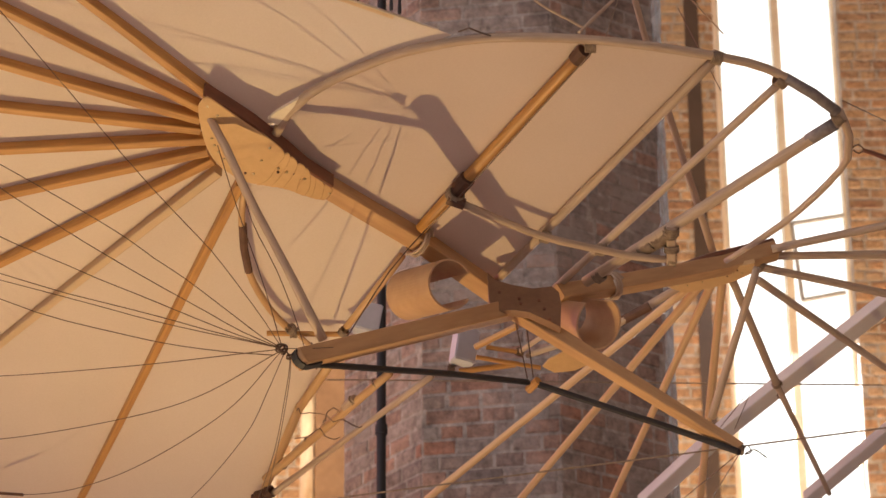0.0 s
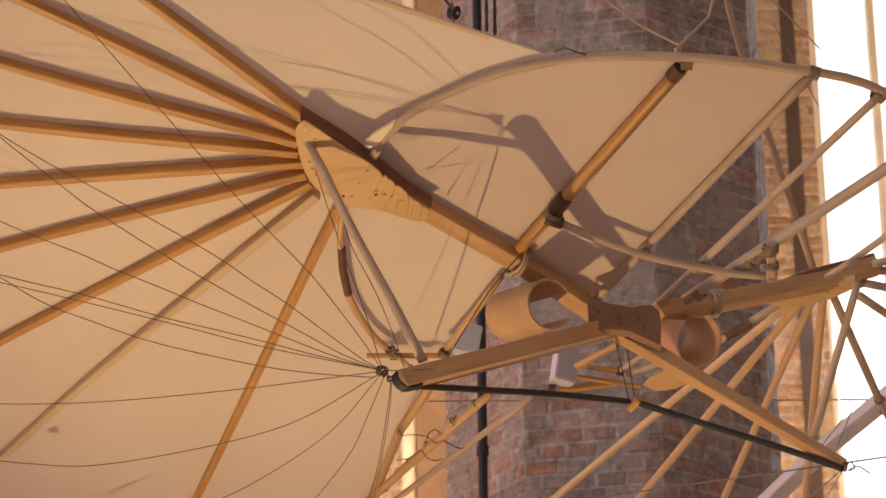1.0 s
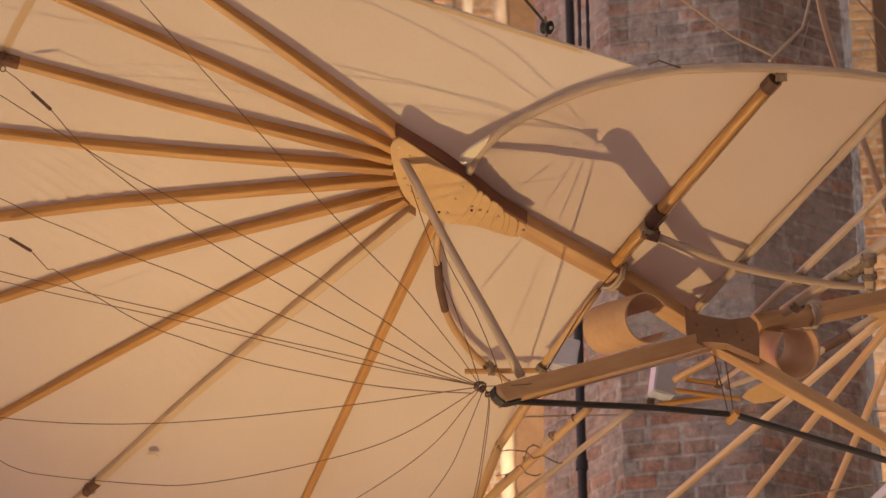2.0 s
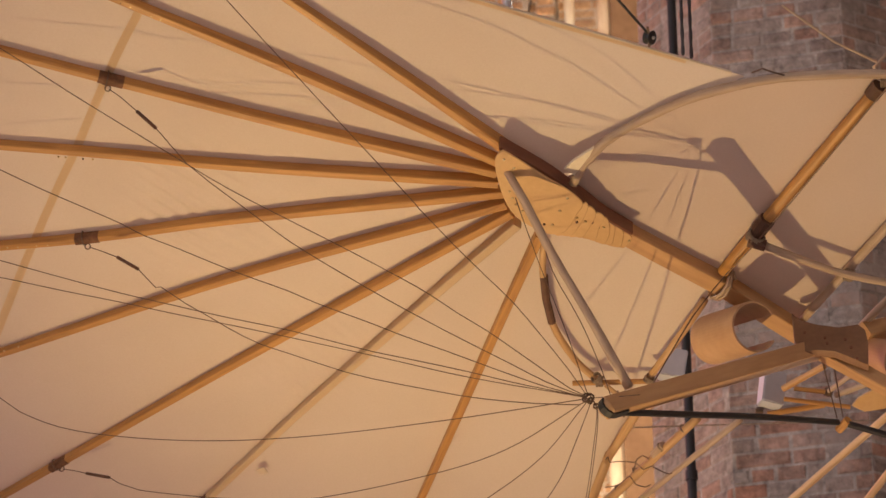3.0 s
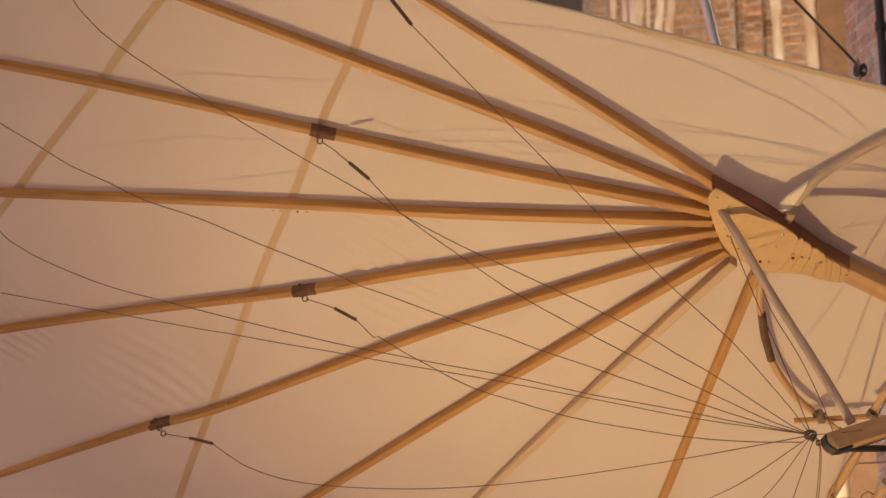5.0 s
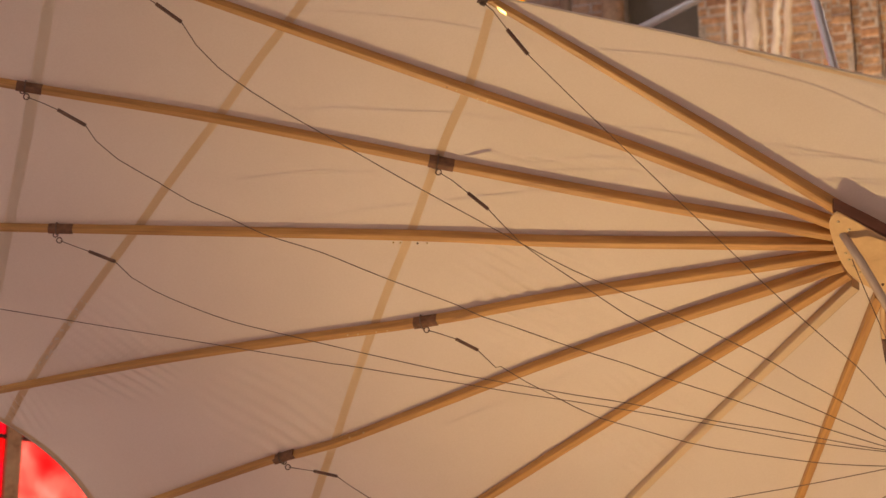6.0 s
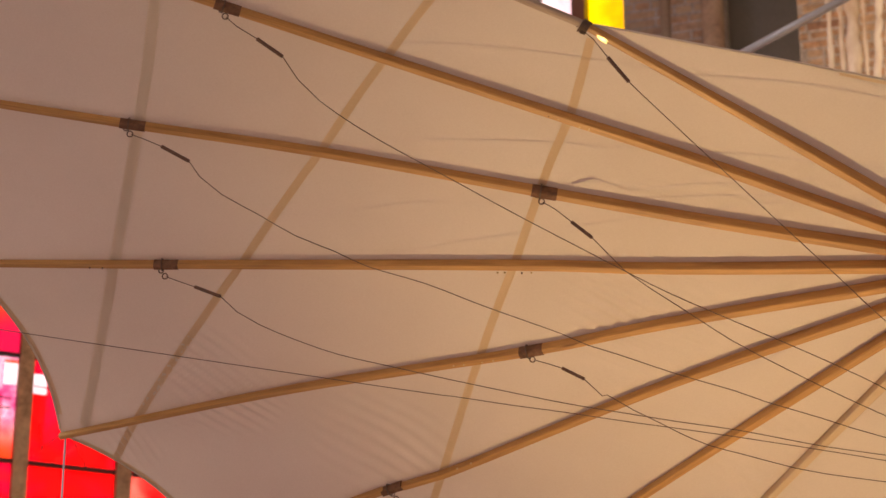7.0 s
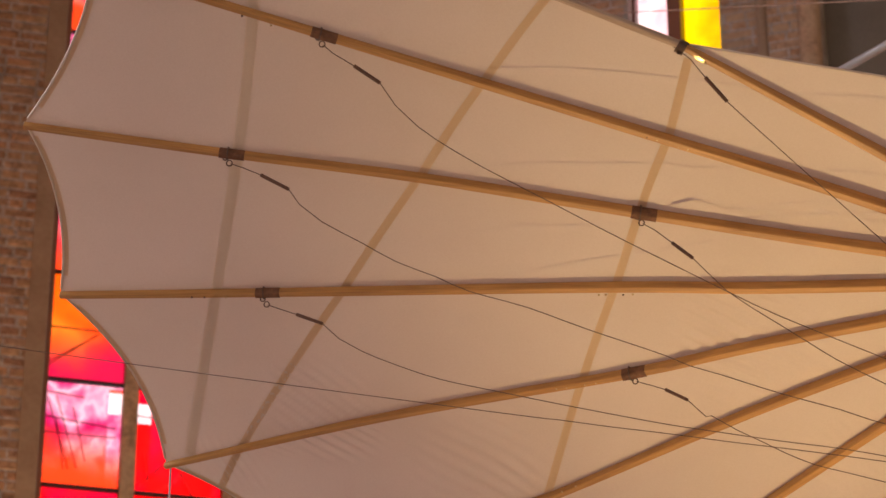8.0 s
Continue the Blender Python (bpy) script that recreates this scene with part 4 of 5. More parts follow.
# struts between hub and strut tip
post = part("king_post", tube(line((-0.016, 0.098, 0.08), (0.037, 0.061, 0.18), (0.095, -0.03, 0.27), (0.214, -0.143, 0.47), (0.325, -0.262, 0.66)), 0.0125, 0.015, knots=0.12), POLE, machine, smooth=True)
bent = part("bent_strut", tube(line((0.068, -0.259, 0.03), (0.052, -0.414, 0.035), (0.063, -0.618, 0.035), (0.122, -0.796, 0.035), (0.195, -0.899, 0.045)), 0.0105, 0.012, knots=0.1, step=0.04), BAMBOO, machine, smooth=True)
part("sleeve", tube(line((0.055, -0.409, 0.035), (0.054, -0.515, 0.035), (0.063, -0.618, 0.035)), 0.0135), LEATHER, bent, "dark brown wrapped sleeve")
part("cross_rod", tube(line((0.107, -0.898, 0.045), (0.366, -0.906, 0.045)), 0.009), PINE, machine)
part("cross_rod", tube(line((0.213, -0.896, 0.06), (0.268, -0.926, 0.1)), 0.008), BAMBOO, machine)
part("trailing_spar", tube(line((0.55, -0.557, 0.03), (0.455, -0.711, 0.05), (0.357, -0.86, 0.07)), 0.0125, knots=0.1), BAMBOO, machine, smooth=True)
part("trailing_spar", tube(line((0.321, -1.036, 0.03), (0.188, -1.309, 0.02)), 0.015, knots=0.1), BAMBOO, machine, smooth=True)
part("trailing_spar", tube(line((0.199, -1.281, 0.02), (0.054, -1.732, 0.02), (-0.007, -1.929, 0.02)), 0.015, knots=0.1), BAMBOO, machine, smooth=True)
for p, q, r, n in (((0.195, -0.891, 0.05), (0.268, -0.894, 0.05), .016, 5), ((0.357, -0.857, 0.08), (0.417, -0.765, 0.06), .016, 4), ((0.186, -0.861, 0.06), (0.124, -0.775, 0.055), .017, 3), ((0.3, -0.265, 0.72), (0.406, -0.252, 0.7), .038, 1.5)):
    lash(p, q, r, n, machine, wire=0.0025)

# bamboo poles that lead back below the wing, tied with wire
boo = part("bamboo_pole", tube(line((0.503, -1.032, 0.1), (0.067, -1.636, 0.04)), 0.0135, 0.0145), BAMBOO, machine, smooth=True)
for p, q in (((0.454, -1.093, 0.09), (0.392, -1.17, 0.08)), ((0.377, -1.187, 0.08), (0.33, -1.26, 0.07)), ((0.286, -1.328, 0.06), (0.251, -1.379, 0.06)), ((0.222, -1.422, 0.055), (0.18, -1.483, 0.05)), ((0.129, -1.556, 0.045), (0.067, -1.642, 0.04))):
    coil("node_ring", at(p), at(q) - at(p), 0.0146, 1.2, 0.0034, HEMP, boo)
part("sleeve", tube(line((0.385, -1.181, 0.08), (0.35, -1.232, 0.075)), 0.0155), POLE, boo)
part("sleeve", tube(line((0.218, -1.428, 0.055), (0.178, -1.486, 0.05)), 0.0155), POLE, boo)
part("thin_pole", tube(line((0.64, -1.104, 0.05), (0.063, -1.729, 0.05)), 0.0105, knots=0.1), POLE, machine, smooth=True)
part("tie_wire", tube(line((0.188, -1.284, 0.04), (0.197, -1.247, 0.06), (0.201, -1.287, 0.05), (0.231, -1.261, 0.07), (0.288, -1.25, 0.09), (0.311, -1.285, 0.09), (0.338, -1.271, 0.09), (0.366, -1.306, 0.08), (0.395, -1.349, 0.06), (0.414, -1.349, 0.05)), 0.002, n=5, step=0.02), STEEL, machine)
part("tie_wire", tube(line((0.282, -1.29, 0.08), (0.294, -1.231, 0.09), (0.313, -1.214, 0.09), (0.334, -1.248, 0.08)), 0.002, n=5, step=0.02), STEEL, machine)
part("tie_wire", tube(line((0.176, -1.425, 0.04), (0.223, -1.379, 0.07), (0.264, -1.327, 0.08), (0.28, -1.368, 0.08), (0.311, -1.397, 0.07), (0.329, -1.409, 0.05)), 0.002, n=5, step=0.02), STEEL, machine)
lash((0.047, -1.732, 0.04), (0.09, -1.699, 0.05), .022, 6, machine, LEATHER, 0.004)
lash((0.076, -1.696, 0.05), (0.104, -1.678, 0.05), .018, 4, machine, LEATHER, 0.004)


# pilot's hoops of bent plywood
def hoop(name, a, b, r0, r1, start, end, label):
    a, b = at(a), at(b)
    axis = (b - a).normalized()
    side = axis.cross(Vector((0, 0, 1))).normalized()
    top = side.cross(axis)
    bm, rows, n = bmesh.new(), [], 40
    for k in range(n + 1):
        ang = radians(start + (end - start) * k / n)
        way = side * math.cos(ang) + top * math.sin(ang)
        rows.append([bm.verts.new(c + way * r) for c, r in ((a, r0), (b, r1), (b, r1 - 0.006), (a, r0 - 0.006))])
    for p, q in zip(rows, rows[1:]):
        for j in range(4):
            bm.faces.new((p[j], p[j - 1], q[j - 1], q[j]))
    bm.faces.new(rows[0])
    bm.faces.new(rows[-1][::-1])
    return part(name, bm, HOOPWOOD, machine, label, False)


hoop("hoop", (0.567, -0.677, 0.09), (0.701, -0.491, 0.22), 0.080, 0.080, -155, 140, "hoop of bent pale plywood")
hoop("hoop", (1.082, -0.775, 0.09), (1.167, -0.695, 0.2), 0.068, 0.086, 110, 395, "flared hoop of bent brown plywood")
part("paddle", plate(line((0.998, -1.005, 0.1), (1.019, -0.97, 0.1), (1.073, -0.929, 0.1), (1.149, -0.899, 0.1), (1.175, -0.954, 0.1), (1.151, -0.996, 0.1), (1.102, -1.027, 0.1), (1.038, -1.036, 0.1)), 0.008, DOWN), PLY, machine, "rounded plywood paddle")
for a, b, r, mat in (((0.782, -1.021, 0), (0.917, -0.922, 0), .011, PINE), ((0.818, -1.044, -0.02), (0.925, -1.069, -0.02), .008, PINE), ((0.784, -1.048, 0.02), (0.996, -1.102, 0.02), .008, PINE), ((0.727, -1.118, 0.02), (0.914, -1.108, 0), .010, PINE), ((0.951, -1.087, -0.02), (1.117, -1.007, -0.02), .010, POLE), ((0.925, -1.069, -0.02), (1.071, -0.79, 0.1), .008, POLE)):
    part("cross_rod", tube(line(a, b), r), mat, machine)
lash((0.929, -1.069, -0.02), (0.988, -1.091, -0.02), .014, 6, machine, STEEL, 0.0022)
lash((0.702, -1.109, 0.02), (0.746, -1.116, 0.02), .016, 6, machine, STEEL, 0.0022)


def lamp_box(name, centre, sx, sy, sz, turn, label):
    bm = box(bmesh.new(), -sx / 2, sx / 2, -sy / 2, sy / 2, -sz / 2, sz / 2)
    bmesh.ops.bevel(bm, geom=bm.edges[:], offset=0.004, segments=2, affect="EDGES")
    bmesh.ops.transform(bm, matrix=Matrix.Translation(at(centre)) @ turn, verts=bm.verts[:])
    return part(name, bm, GREYBOX, machine, label)


lamp_box("control_box", (0.746, -1.066, -0.04), 0.075, 0.06, 0.118, pose(0, 0, 0, 0, 9, 22), "small grey metal box tied to the rods")
lamp_box("control_box", (0.427, -1.012, -0.12), 0.085, 0.06, 0.10, pose(0, 0, 0, 0, 10, 10), "small grey metal box tied to the rods")

# bare wing on the far side
part("arm", bar(line((1.038, -0.691, 0.08), (1.227, -0.788, -0.05), (1.617, -1.009, -0.35), (1.807, -1.074, -0.48)), 0.05, 0.055, DOWN, step=0.2), BEAM, machine)
part("cap_board", bar(line((1.418, -0.938, -0.24), (1.549, -0.976, -0.34), (1.683, -1.034, -0.44), (1.796, -1.082, -0.52)), 0.05, 0.02, DOWN, step=0.04, edge=0.008), WALNUT, machine, "dark-stained cap board on the arm")
part("hub_plate", plate(line((1.434, -1.113, -0.36), (1.546, -1.073, -0.36), (1.638, -1.02, -0.36), (1.722, -0.999, -0.36), (1.719, -1.048, -0.36), (1.661, -1.088, -0.36), (1.577, -1.123, -0.36), (1.492, -1.142, -0.36)), 0.02, DOWN), PLY, machine, "pale plywood hub plate of the bare wing")
for k in range(14):
    p, q = Vector((1.461, -1.103, -0.347)), Vector((1.69, -1.029, -0.347))
    c = p.lerp(q, (k + 0.5) / 14)
    screw((c.x, c.y + 0.012 * math.sin(k * 2.3), c.z), machine, 0.003)
BARE = [
    ((1.474, -1.149, -0.36), (1.253, -1.254, -0.3), .014, .013, POLE), ((1.502, -1.163, -0.36), (0.612, -2.164, -0.3), .014, .013, PALEPINE), ((1.536, -1.167, -0.36), (0.94, -2.188, -0.3), .015, .013, PALEPINE),
    ((1.583, -1.152, -0.36), (1.278, -2.198, -0.3), .0145, .013, PALEPINE), ((1.623, -1.112, -0.36), (1.602, -2.212, -0.3), .0145, .013, PALEPINE), ((1.79, -1.035, -0.45), (2.309, -0.937, -0.5), .0145, .014, POLE),
    ((1.816, -1.068, -0.45), (2.329, -1.117, -0.5), .0145, .014, POLE), ((1.762, -1.094, -0.42), (2.356, -1.356, -0.5), .0145, .014, POLE), ((1.748, -1.134, -0.4), (2.411, -1.851, -0.5), .0145, .011, POLE),
    ((1.661, -1.123, -0.38), (1.855, -1.694, -0.42), .015, .014, POLE), ((1.855, -1.694, -0.42), (2.101, -2.345, -0.46), .011, .009, POLE), ((1.724, -0.969, -0.3), (1.583, -1.441, -0.05), .0125, .015, POLE),
]
for k, (a, b, r0, r1, mat) in enumerate(BARE):
    if k < 5:
        # the first ribs are tucked in above the plate
        a = Vector(a) + (Vector(a) - Vector(b)).normalized() * 0.07 - Vector((0, 0, 0.025))
    part("bare_rib", tube(line(a, b), r0, r1, knots=0.08, seed=r0 * 500 + a[0]), mat, machine, smooth=True)
part("sleeve", tube(line((1.379, -1.189, -0.335), (1.28, -1.245, -0.315)), 0.0165), LEATHER, machine)
part("long_beam", bar(line((2.367, -1.326, -0.62), (1.7, -2.151, -0.6), (1.43, -2.535, -0.58)), 0.06, 0.05, DOWN, step=0.3), PALE, machine)
part("long_beam", bar(line((2.441, -1.997, -0.62), (2.051, -2.54, -0.6)), 0.05, 0.045, DOWN, step=0.3), PALE, machine)
coil("ring", at((1.221, -0.788, -0.05)), at((1.617, -1.009, -0.35)) - at((1.038, -0.691, 0.08)), 0.042, 3, 0.006, POLE, machine, "grey cane ring round the arm")
for p, q, r, n in (((1.854, -1.688, -0.42), (2.101, -2.345, -0.46), .017, 3), ((1.874, -1.759, -0.43), (2.101, -2.345, -0.46), .013, 2), ((1.752, -1.089, -0.42), (2.356, -1.356, -0.5), .018, 4), ((1.572, -0.669, 0.75), (1.603, -0.678, 0.75), .014, 3), ((1.387, -0.452, 0.05), (1.382, -0.571, 0.07), .022, 5)):
    lash(p, q, r, n, machine, wire=0.0024)
part("wire_end", tube(line((1.572, -0.669, 0.75), (1.586, -0.634, 0.76), (1.601, -0.666, 0.76), (1.583, -0.688, 0.75), (1.609, -0.656, 0.76), (1.646, -0.669, 0.78)), 0.0022, n=5, step=0.01), STEEL, machine)
part("tail_hook", tube(line((1.928, -0.113, 0.02), (1.944, -0.099, 0.02), (1.963, -0.119, 0.02), (1.951, -0.137, 0.02), (1.932, -0.123, 0.02)), 0.0028, n=5, step=0.01), STEEL, machine)
part("turnbuckle", tube(line((1.963, -0.123, 0.02), (2.043, -0.16, 0.02)), 0.006, 0.009), WALNUT, machine)

# rigging: cables from the knot of the strut to the ribs, each with hook, clamp and leather pad
for lean, size, laps in ((AV, 0.017, 2), (AU * 0.6 + AV, 0.014, 1.5), (DOWN + AU, 0.011, 1.3)):
    coil("wire_knot", at(KNOT), lean, size, laps, 0.0019, STEEL, machine, "tangle of bright steel wire rings")
coil("wire_knot", at((0.215, -0.212, 0.75)), AU + DOWN * 0.6, 0.010, 2, 0.0022, STEEL, machine)
coil("wire_knot", at((0.23, -0.236, 0.75)), AV, 0.008, 2, 0.0022, STEEL, machine)
CABLES = [
    ("a", [(-0.893, 1.076, 0.03), (-0.869, 1.058, 0.047), (-0.835, 1.013, 0.083), (-0.785, 0.952, 0.13), (-0.475, 0.643, 0.357), (-0.247, 0.394, 0.503), (-0.222, 0.395, 0.545), (-0.196, 0.367, 0.56), (-0.138, 0.3, 0.592), (-0.051, 0.209, 0.638), (0.022, 0.129, 0.673), (0.093, 0.02, 0.704), (0.164, -0.102, 0.733), (0.203, -0.183, 0.748)]),
    ("b", [(-1.885, 1.315, 0.03), (-1.859, 1.292, 0.048), (-1.802, 1.26, 0.08), (-1.734, 1.215, 0.12), (-1.711, 1.136, 0.133), (-1.661, 1.067, 0.16), (-1.574, 1.003, 0.207), (-1.496, 0.957, 0.247), (-1.31, 0.86, 0.336), (-1.128, 0.755, 0.415), (-0.857, 0.594, 0.519), (-0.737, 0.519, 0.558), (-0.586, 0.439, 0.604), (-0.435, 0.354, 0.644), (-0.3, 0.267, 0.674), (-0.211, 0.202, 0.692), (-0.138, 0.134, 0.705), (-0.056, 0.066, 0.719), (0.04, -0.033, 0.732), (0.159, -0.16, 0.745), (0.205, -0.193, 0.75)]),
    ("c", [(-1.161, 0.462, 0.03), (-1.123, 0.456, 0.062), (-1.073, 0.439, 0.109), (-1.014, 0.417, 0.164), (-0.931, 0.325, 0.226), (-0.864, 0.294, 0.277), (-0.781, 0.263, 0.338), (-0.634, 0.192, 0.435), (-0.553, 0.162, 0.483), (-0.407, 0.106, 0.56), (-0.312, 0.066, 0.604), (-0.186, 0.008, 0.653), (-0.092, -0.038, 0.684), (0.002, -0.089, 0.71), (0.095, -0.146, 0.731), (0.202, -0.196, 0.749)]),
    ("c", [(-2.304, 0.942, 0.03), (-2.265, 0.933, 0.048), (-2.21, 0.915, 0.073), (-2.129, 0.878, 0.114), (-2.114, 0.82, 0.121), (-2.059, 0.761, 0.147), (-1.948, 0.7, 0.197), (-1.855, 0.642, 0.237), (-1.739, 0.603, 0.285), (-1.644, 0.56, 0.323), (-1.473, 0.524, 0.388), (-1.308, 0.458, 0.444), (-1.093, 0.376, 0.512), (-1.024, 0.338, 0.532), (-0.937, 0.308, 0.556), (-0.78, 0.243, 0.596), (-0.622, 0.183, 0.631), (-0.545, 0.144, 0.647), (-0.389, 0.078, 0.677), (-0.312, 0.04, 0.69), (-0.187, -0.017, 0.708), (-0.094, -0.063, 0.72), (0, -0.11, 0.731), (0.094, -0.155, 0.741), (0.202, -0.198, 0.749)]),
    ("d", [(-2.389, 0.364, 0.03), (-2.35, 0.357, 0.049), (-2.293, 0.347, 0.075), (-2.209, 0.328, 0.113), (-2.171, 0.271, 0.13), (-2.106, 0.233, 0.159), (-2.001, 0.199, 0.205), (-1.858, 0.167, 0.264), (-1.672, 0.152, 0.336), (-1.494, 0.134, 0.4), (-1.32, 0.113, 0.457), (-1.149, 0.089, 0.508), (-0.979, 0.07, 0.555), (-0.812, 0.047, 0.596), (-0.647, 0.024, 0.632), (-0.485, -0.016, 0.663), (-0.404, -0.037, 0.677), (-0.243, -0.071, 0.702), (-0.114, -0.104, 0.719), (-0.003, -0.138, 0.732), (0.093, -0.165, 0.741), (0.202, -0.198, 0.749)]),
    ("e", [(-1.347, -0.183, 0.03), (-1.3, -0.173, 0.063), (-1.245, -0.163, 0.103), (-1.174, -0.165, 0.158), (-1.118, -0.19, 0.217), (-1.102, -0.19, 0.215), (-1.022, -0.215, 0.269), (-0.95, -0.227, 0.316), (-0.88, -0.244, 0.36), (-0.791, -0.257, 0.412), (-0.7, -0.254, 0.46), (-0.611, -0.254, 0.505), (-0.524, -0.257, 0.545), (-0.437, -0.254, 0.582), (-0.351, -0.249, 0.615), (-0.265, -0.246, 0.645), (-0.181, -0.246, 0.671), (-0.08, -0.244, 0.698), (0.054, -0.238, 0.727), (0.186, -0.231, 0.747)]),
    ("f", [(-1.95, -0.744, 0.03), (-1.906, -0.733, 0.053), (-1.851, -0.719, 0.082), (-1.766, -0.706, 0.126), (-1.662, -0.744, 0.197), (-1.461, -0.736, 0.298), (-1.097, -0.633, 0.451), (-0.71, -0.494, 0.586), (-0.255, -0.329, 0.698), (0.208, -0.202, 0.75)]),
    ("g", [(-1.639, -1.218, 0.03), (-1.593, -1.2, 0.056), (-1.544, -1.185, 0.084), (-1.455, -1.154, 0.134), (-1.346, -1.148, 0.2), (-0.944, -0.987, 0.402), (-0.706, -0.873, 0.507), (-0.324, -0.63, 0.647), (-0.051, -0.443, 0.718), (0.208, -0.207, 0.75)]),
    ("h", [(-0.959, -1.671, 0.03), (-0.916, -1.656, 0.058), (-0.829, -1.614, 0.111), (-0.742, -1.562, 0.162), (-0.546, -1.393, 0.28), (-0.287, -1.079, 0.441), (0.019, -0.608, 0.632), (0.208, -0.211, 0.75)]),
]
for key, pts in CABLES:
    rope = part("cable", tube(line(*pts), 0.0014, n=6, step=0.05), STEEL, machine, smooth=True)
    p0, p1, p2, p3 = (at(p) for p in pts[:4])
    part("clamp", tube([p2, p3], 0.0055, n=8), LEATHER, rope, "brown clamp sleeve on the cable")
    coil("hook", p0 - (p1 - p0) * 0.1, Vector((0.3, -0.85, -0.42)), 0.0085, 1.4, 0.0019, STEEL, rope)
    coil("hook", p0 - (p1 - p0) * 0.3 + Vector((-0.006, 0, 0.017)), Vector((0.1, -0.9, -0.3)), 0.0075, 1.2, 0.0019, STEEL, rope)
    host = pts[0]
    along = RIBS[key]
    near = min(((Vector(p[:2]) - Vector(host[:2])).length, i) for i, p in enumerate(along))[1]
    a, b = Vector(along[max(0, near - 1)][:2]), Vector(along[min(len(along) - 1, near + 1)][:2])
    way = (b - a).normalized()
    # the rib bends a little: take the nearest place on it
    best = min((along_line([(p[0], p[1], 0) for p in along], i / 200) for i in range(201)), key=lambda q: (q - Vector((host[0], host[1], 0))).length)
    if key == "a":
        continue
    out_at = min(1, best.length / Vector(along[-1][:2]).length)
    wide, deep = 0.033 - 0.011 * out_at, 0.043 - 0.016 * out_at
    mid = 0.022 - 0.008 * out_at
    pad = part("pad", bar(line((best.x - way.x * 0.038, best.y - way.y * 0.038, mid), (best.x + way.x * 0.038, best.y + way.y * 0.038, mid)), wide, deep, DOWN, step=0.02, edge=0.005), PAD, rib_obs[key], "dark brown leather pad round the rib")
    coil("lashing", at((best.x + way.x * 0.012, best.y + way.y * 0.012, mid)), at((way.x, way.y, 0)), math.hypot(wide, deep) / 2, 2, 0.0012, STEEL, pad)
for pts in ([(-3.363, 0.464, 0.1), (-2.883, 0.36, 0.181), (-1.624, 0.239, 0.516), (-1.457, 0.21, 0.546), (-1.293, 0.176, 0.574), (-1.129, 0.144, 0.6), (-0.966, 0.106, 0.624), (-0.804, 0.071, 0.647), (-0.643, 0.032, 0.668), (-0.483, -0.011, 0.687), (-0.323, -0.058, 0.704), (-0.164, -0.107, 0.72), (-0.004, -0.148, 0.734), (0.093, -0.171, 0.741), (0.202, -0.198, 0.749)], [(-0.209, -1.747, 0.05), (-0.084, -1.408, 0.205), (0.061, -0.947, 0.416), (0.148, -0.554, 0.595), (0.216, -0.219, 0.75)],
            [(0.033, -1.75, 0.05), (0.126, -1.193, 0.296), (0.195, -0.624, 0.555), (0.227, -0.306, 0.705), (0.221, -0.212, 0.75)], [(0.069, -1.696, 0.05), (0.139, -1.173, 0.289), (0.206, -0.584, 0.568), (0.229, -0.308, 0.702), (0.224, -0.212, 0.75)], [(-0.02, 0.026, 0.02), (0.022, -0.031, 0.153), (0.077, -0.09, 0.321), (0.155, -0.152, 0.553), (0.209, -0.187, 0.75)],
            [(0.065, -0.13, 0.1), (0.102, -0.188, 0.236), (0.182, -0.239, 0.4), (0.244, -0.283, 0.568), (0.28, -0.312, 0.7)], [(0.208, -0.254, 0.7), (0.284, -0.228, 0.725), (0.359, -0.196, 0.75)]):
    part("cable", tube(line(*pts), 0.0014, n=5, step=0.05), STEEL, machine, smooth=True)
part("rib_tag", plate(line((-0.991, -1.28, 0.02), (-0.961, -1.268, 0.02), (-0.95, -1.298, 0.02), (-0.98, -1.307, 0.02)), 0.002, DOWN), FOLD, canvas)
part("rib_tag", plate(line((-0.856, 1.07, 0.045), (-0.832, 1.052, 0.045), (-0.83, 1.029, 0.045), (-0.855, 1.047, 0.045)), 0.003, DOWN), BRASS, rib_obs["a"], "small brass plate")
lash((-0.892, 1.076, 0.01), (-0.859, 1.048, 0.02), .02, 6, machine, STEEL, 0.0022)
part("hanging_rod", tube([at((-2.9656, -0.292124, 0.02)), at((-2.9656, -0.292124, 0.02)) - Vector((0, 0, 1.2))], 0.0035, n=8, step=0.3), TUBE, machine, "thin grey rod hanging from a rib tip")
# mast of the bare wing with twigs and thin cords
part("mast", tube(line((1.251, 0.245, -0.5), (1.323, -0.122, -0.52), (1.599, -1.1, -0.5)), 0.010, 0.0135, knots=0.08), POLE, machine, smooth=True)
for a, b, r in (((1.083, 0.364, 0.02), (1.195, 0.299, -0.2), .005), ((1.195, 0.299, -0.2), (1.247, 0.235, -0.48), .004), ((0.974, 0.452, 0), (1.092, 0.377, 0.01), .0035), ((0.825, 0.604, 0), (0.974, 0.452, 0), .003), ((1.162, 0.347, 0.02), (1.227, 0.257, -0.3), .0016), ((1.325, 0.221, -0.5), (1.572, -0.107, -0.5), .003), ((1.168, 0.183, -0.48), (1.274, 0.188, -0.5), .004)):
    part("cord", tube(line(a, b), r, n=6, knots=0.3), HEMP if r < .003 else POLE, machine)
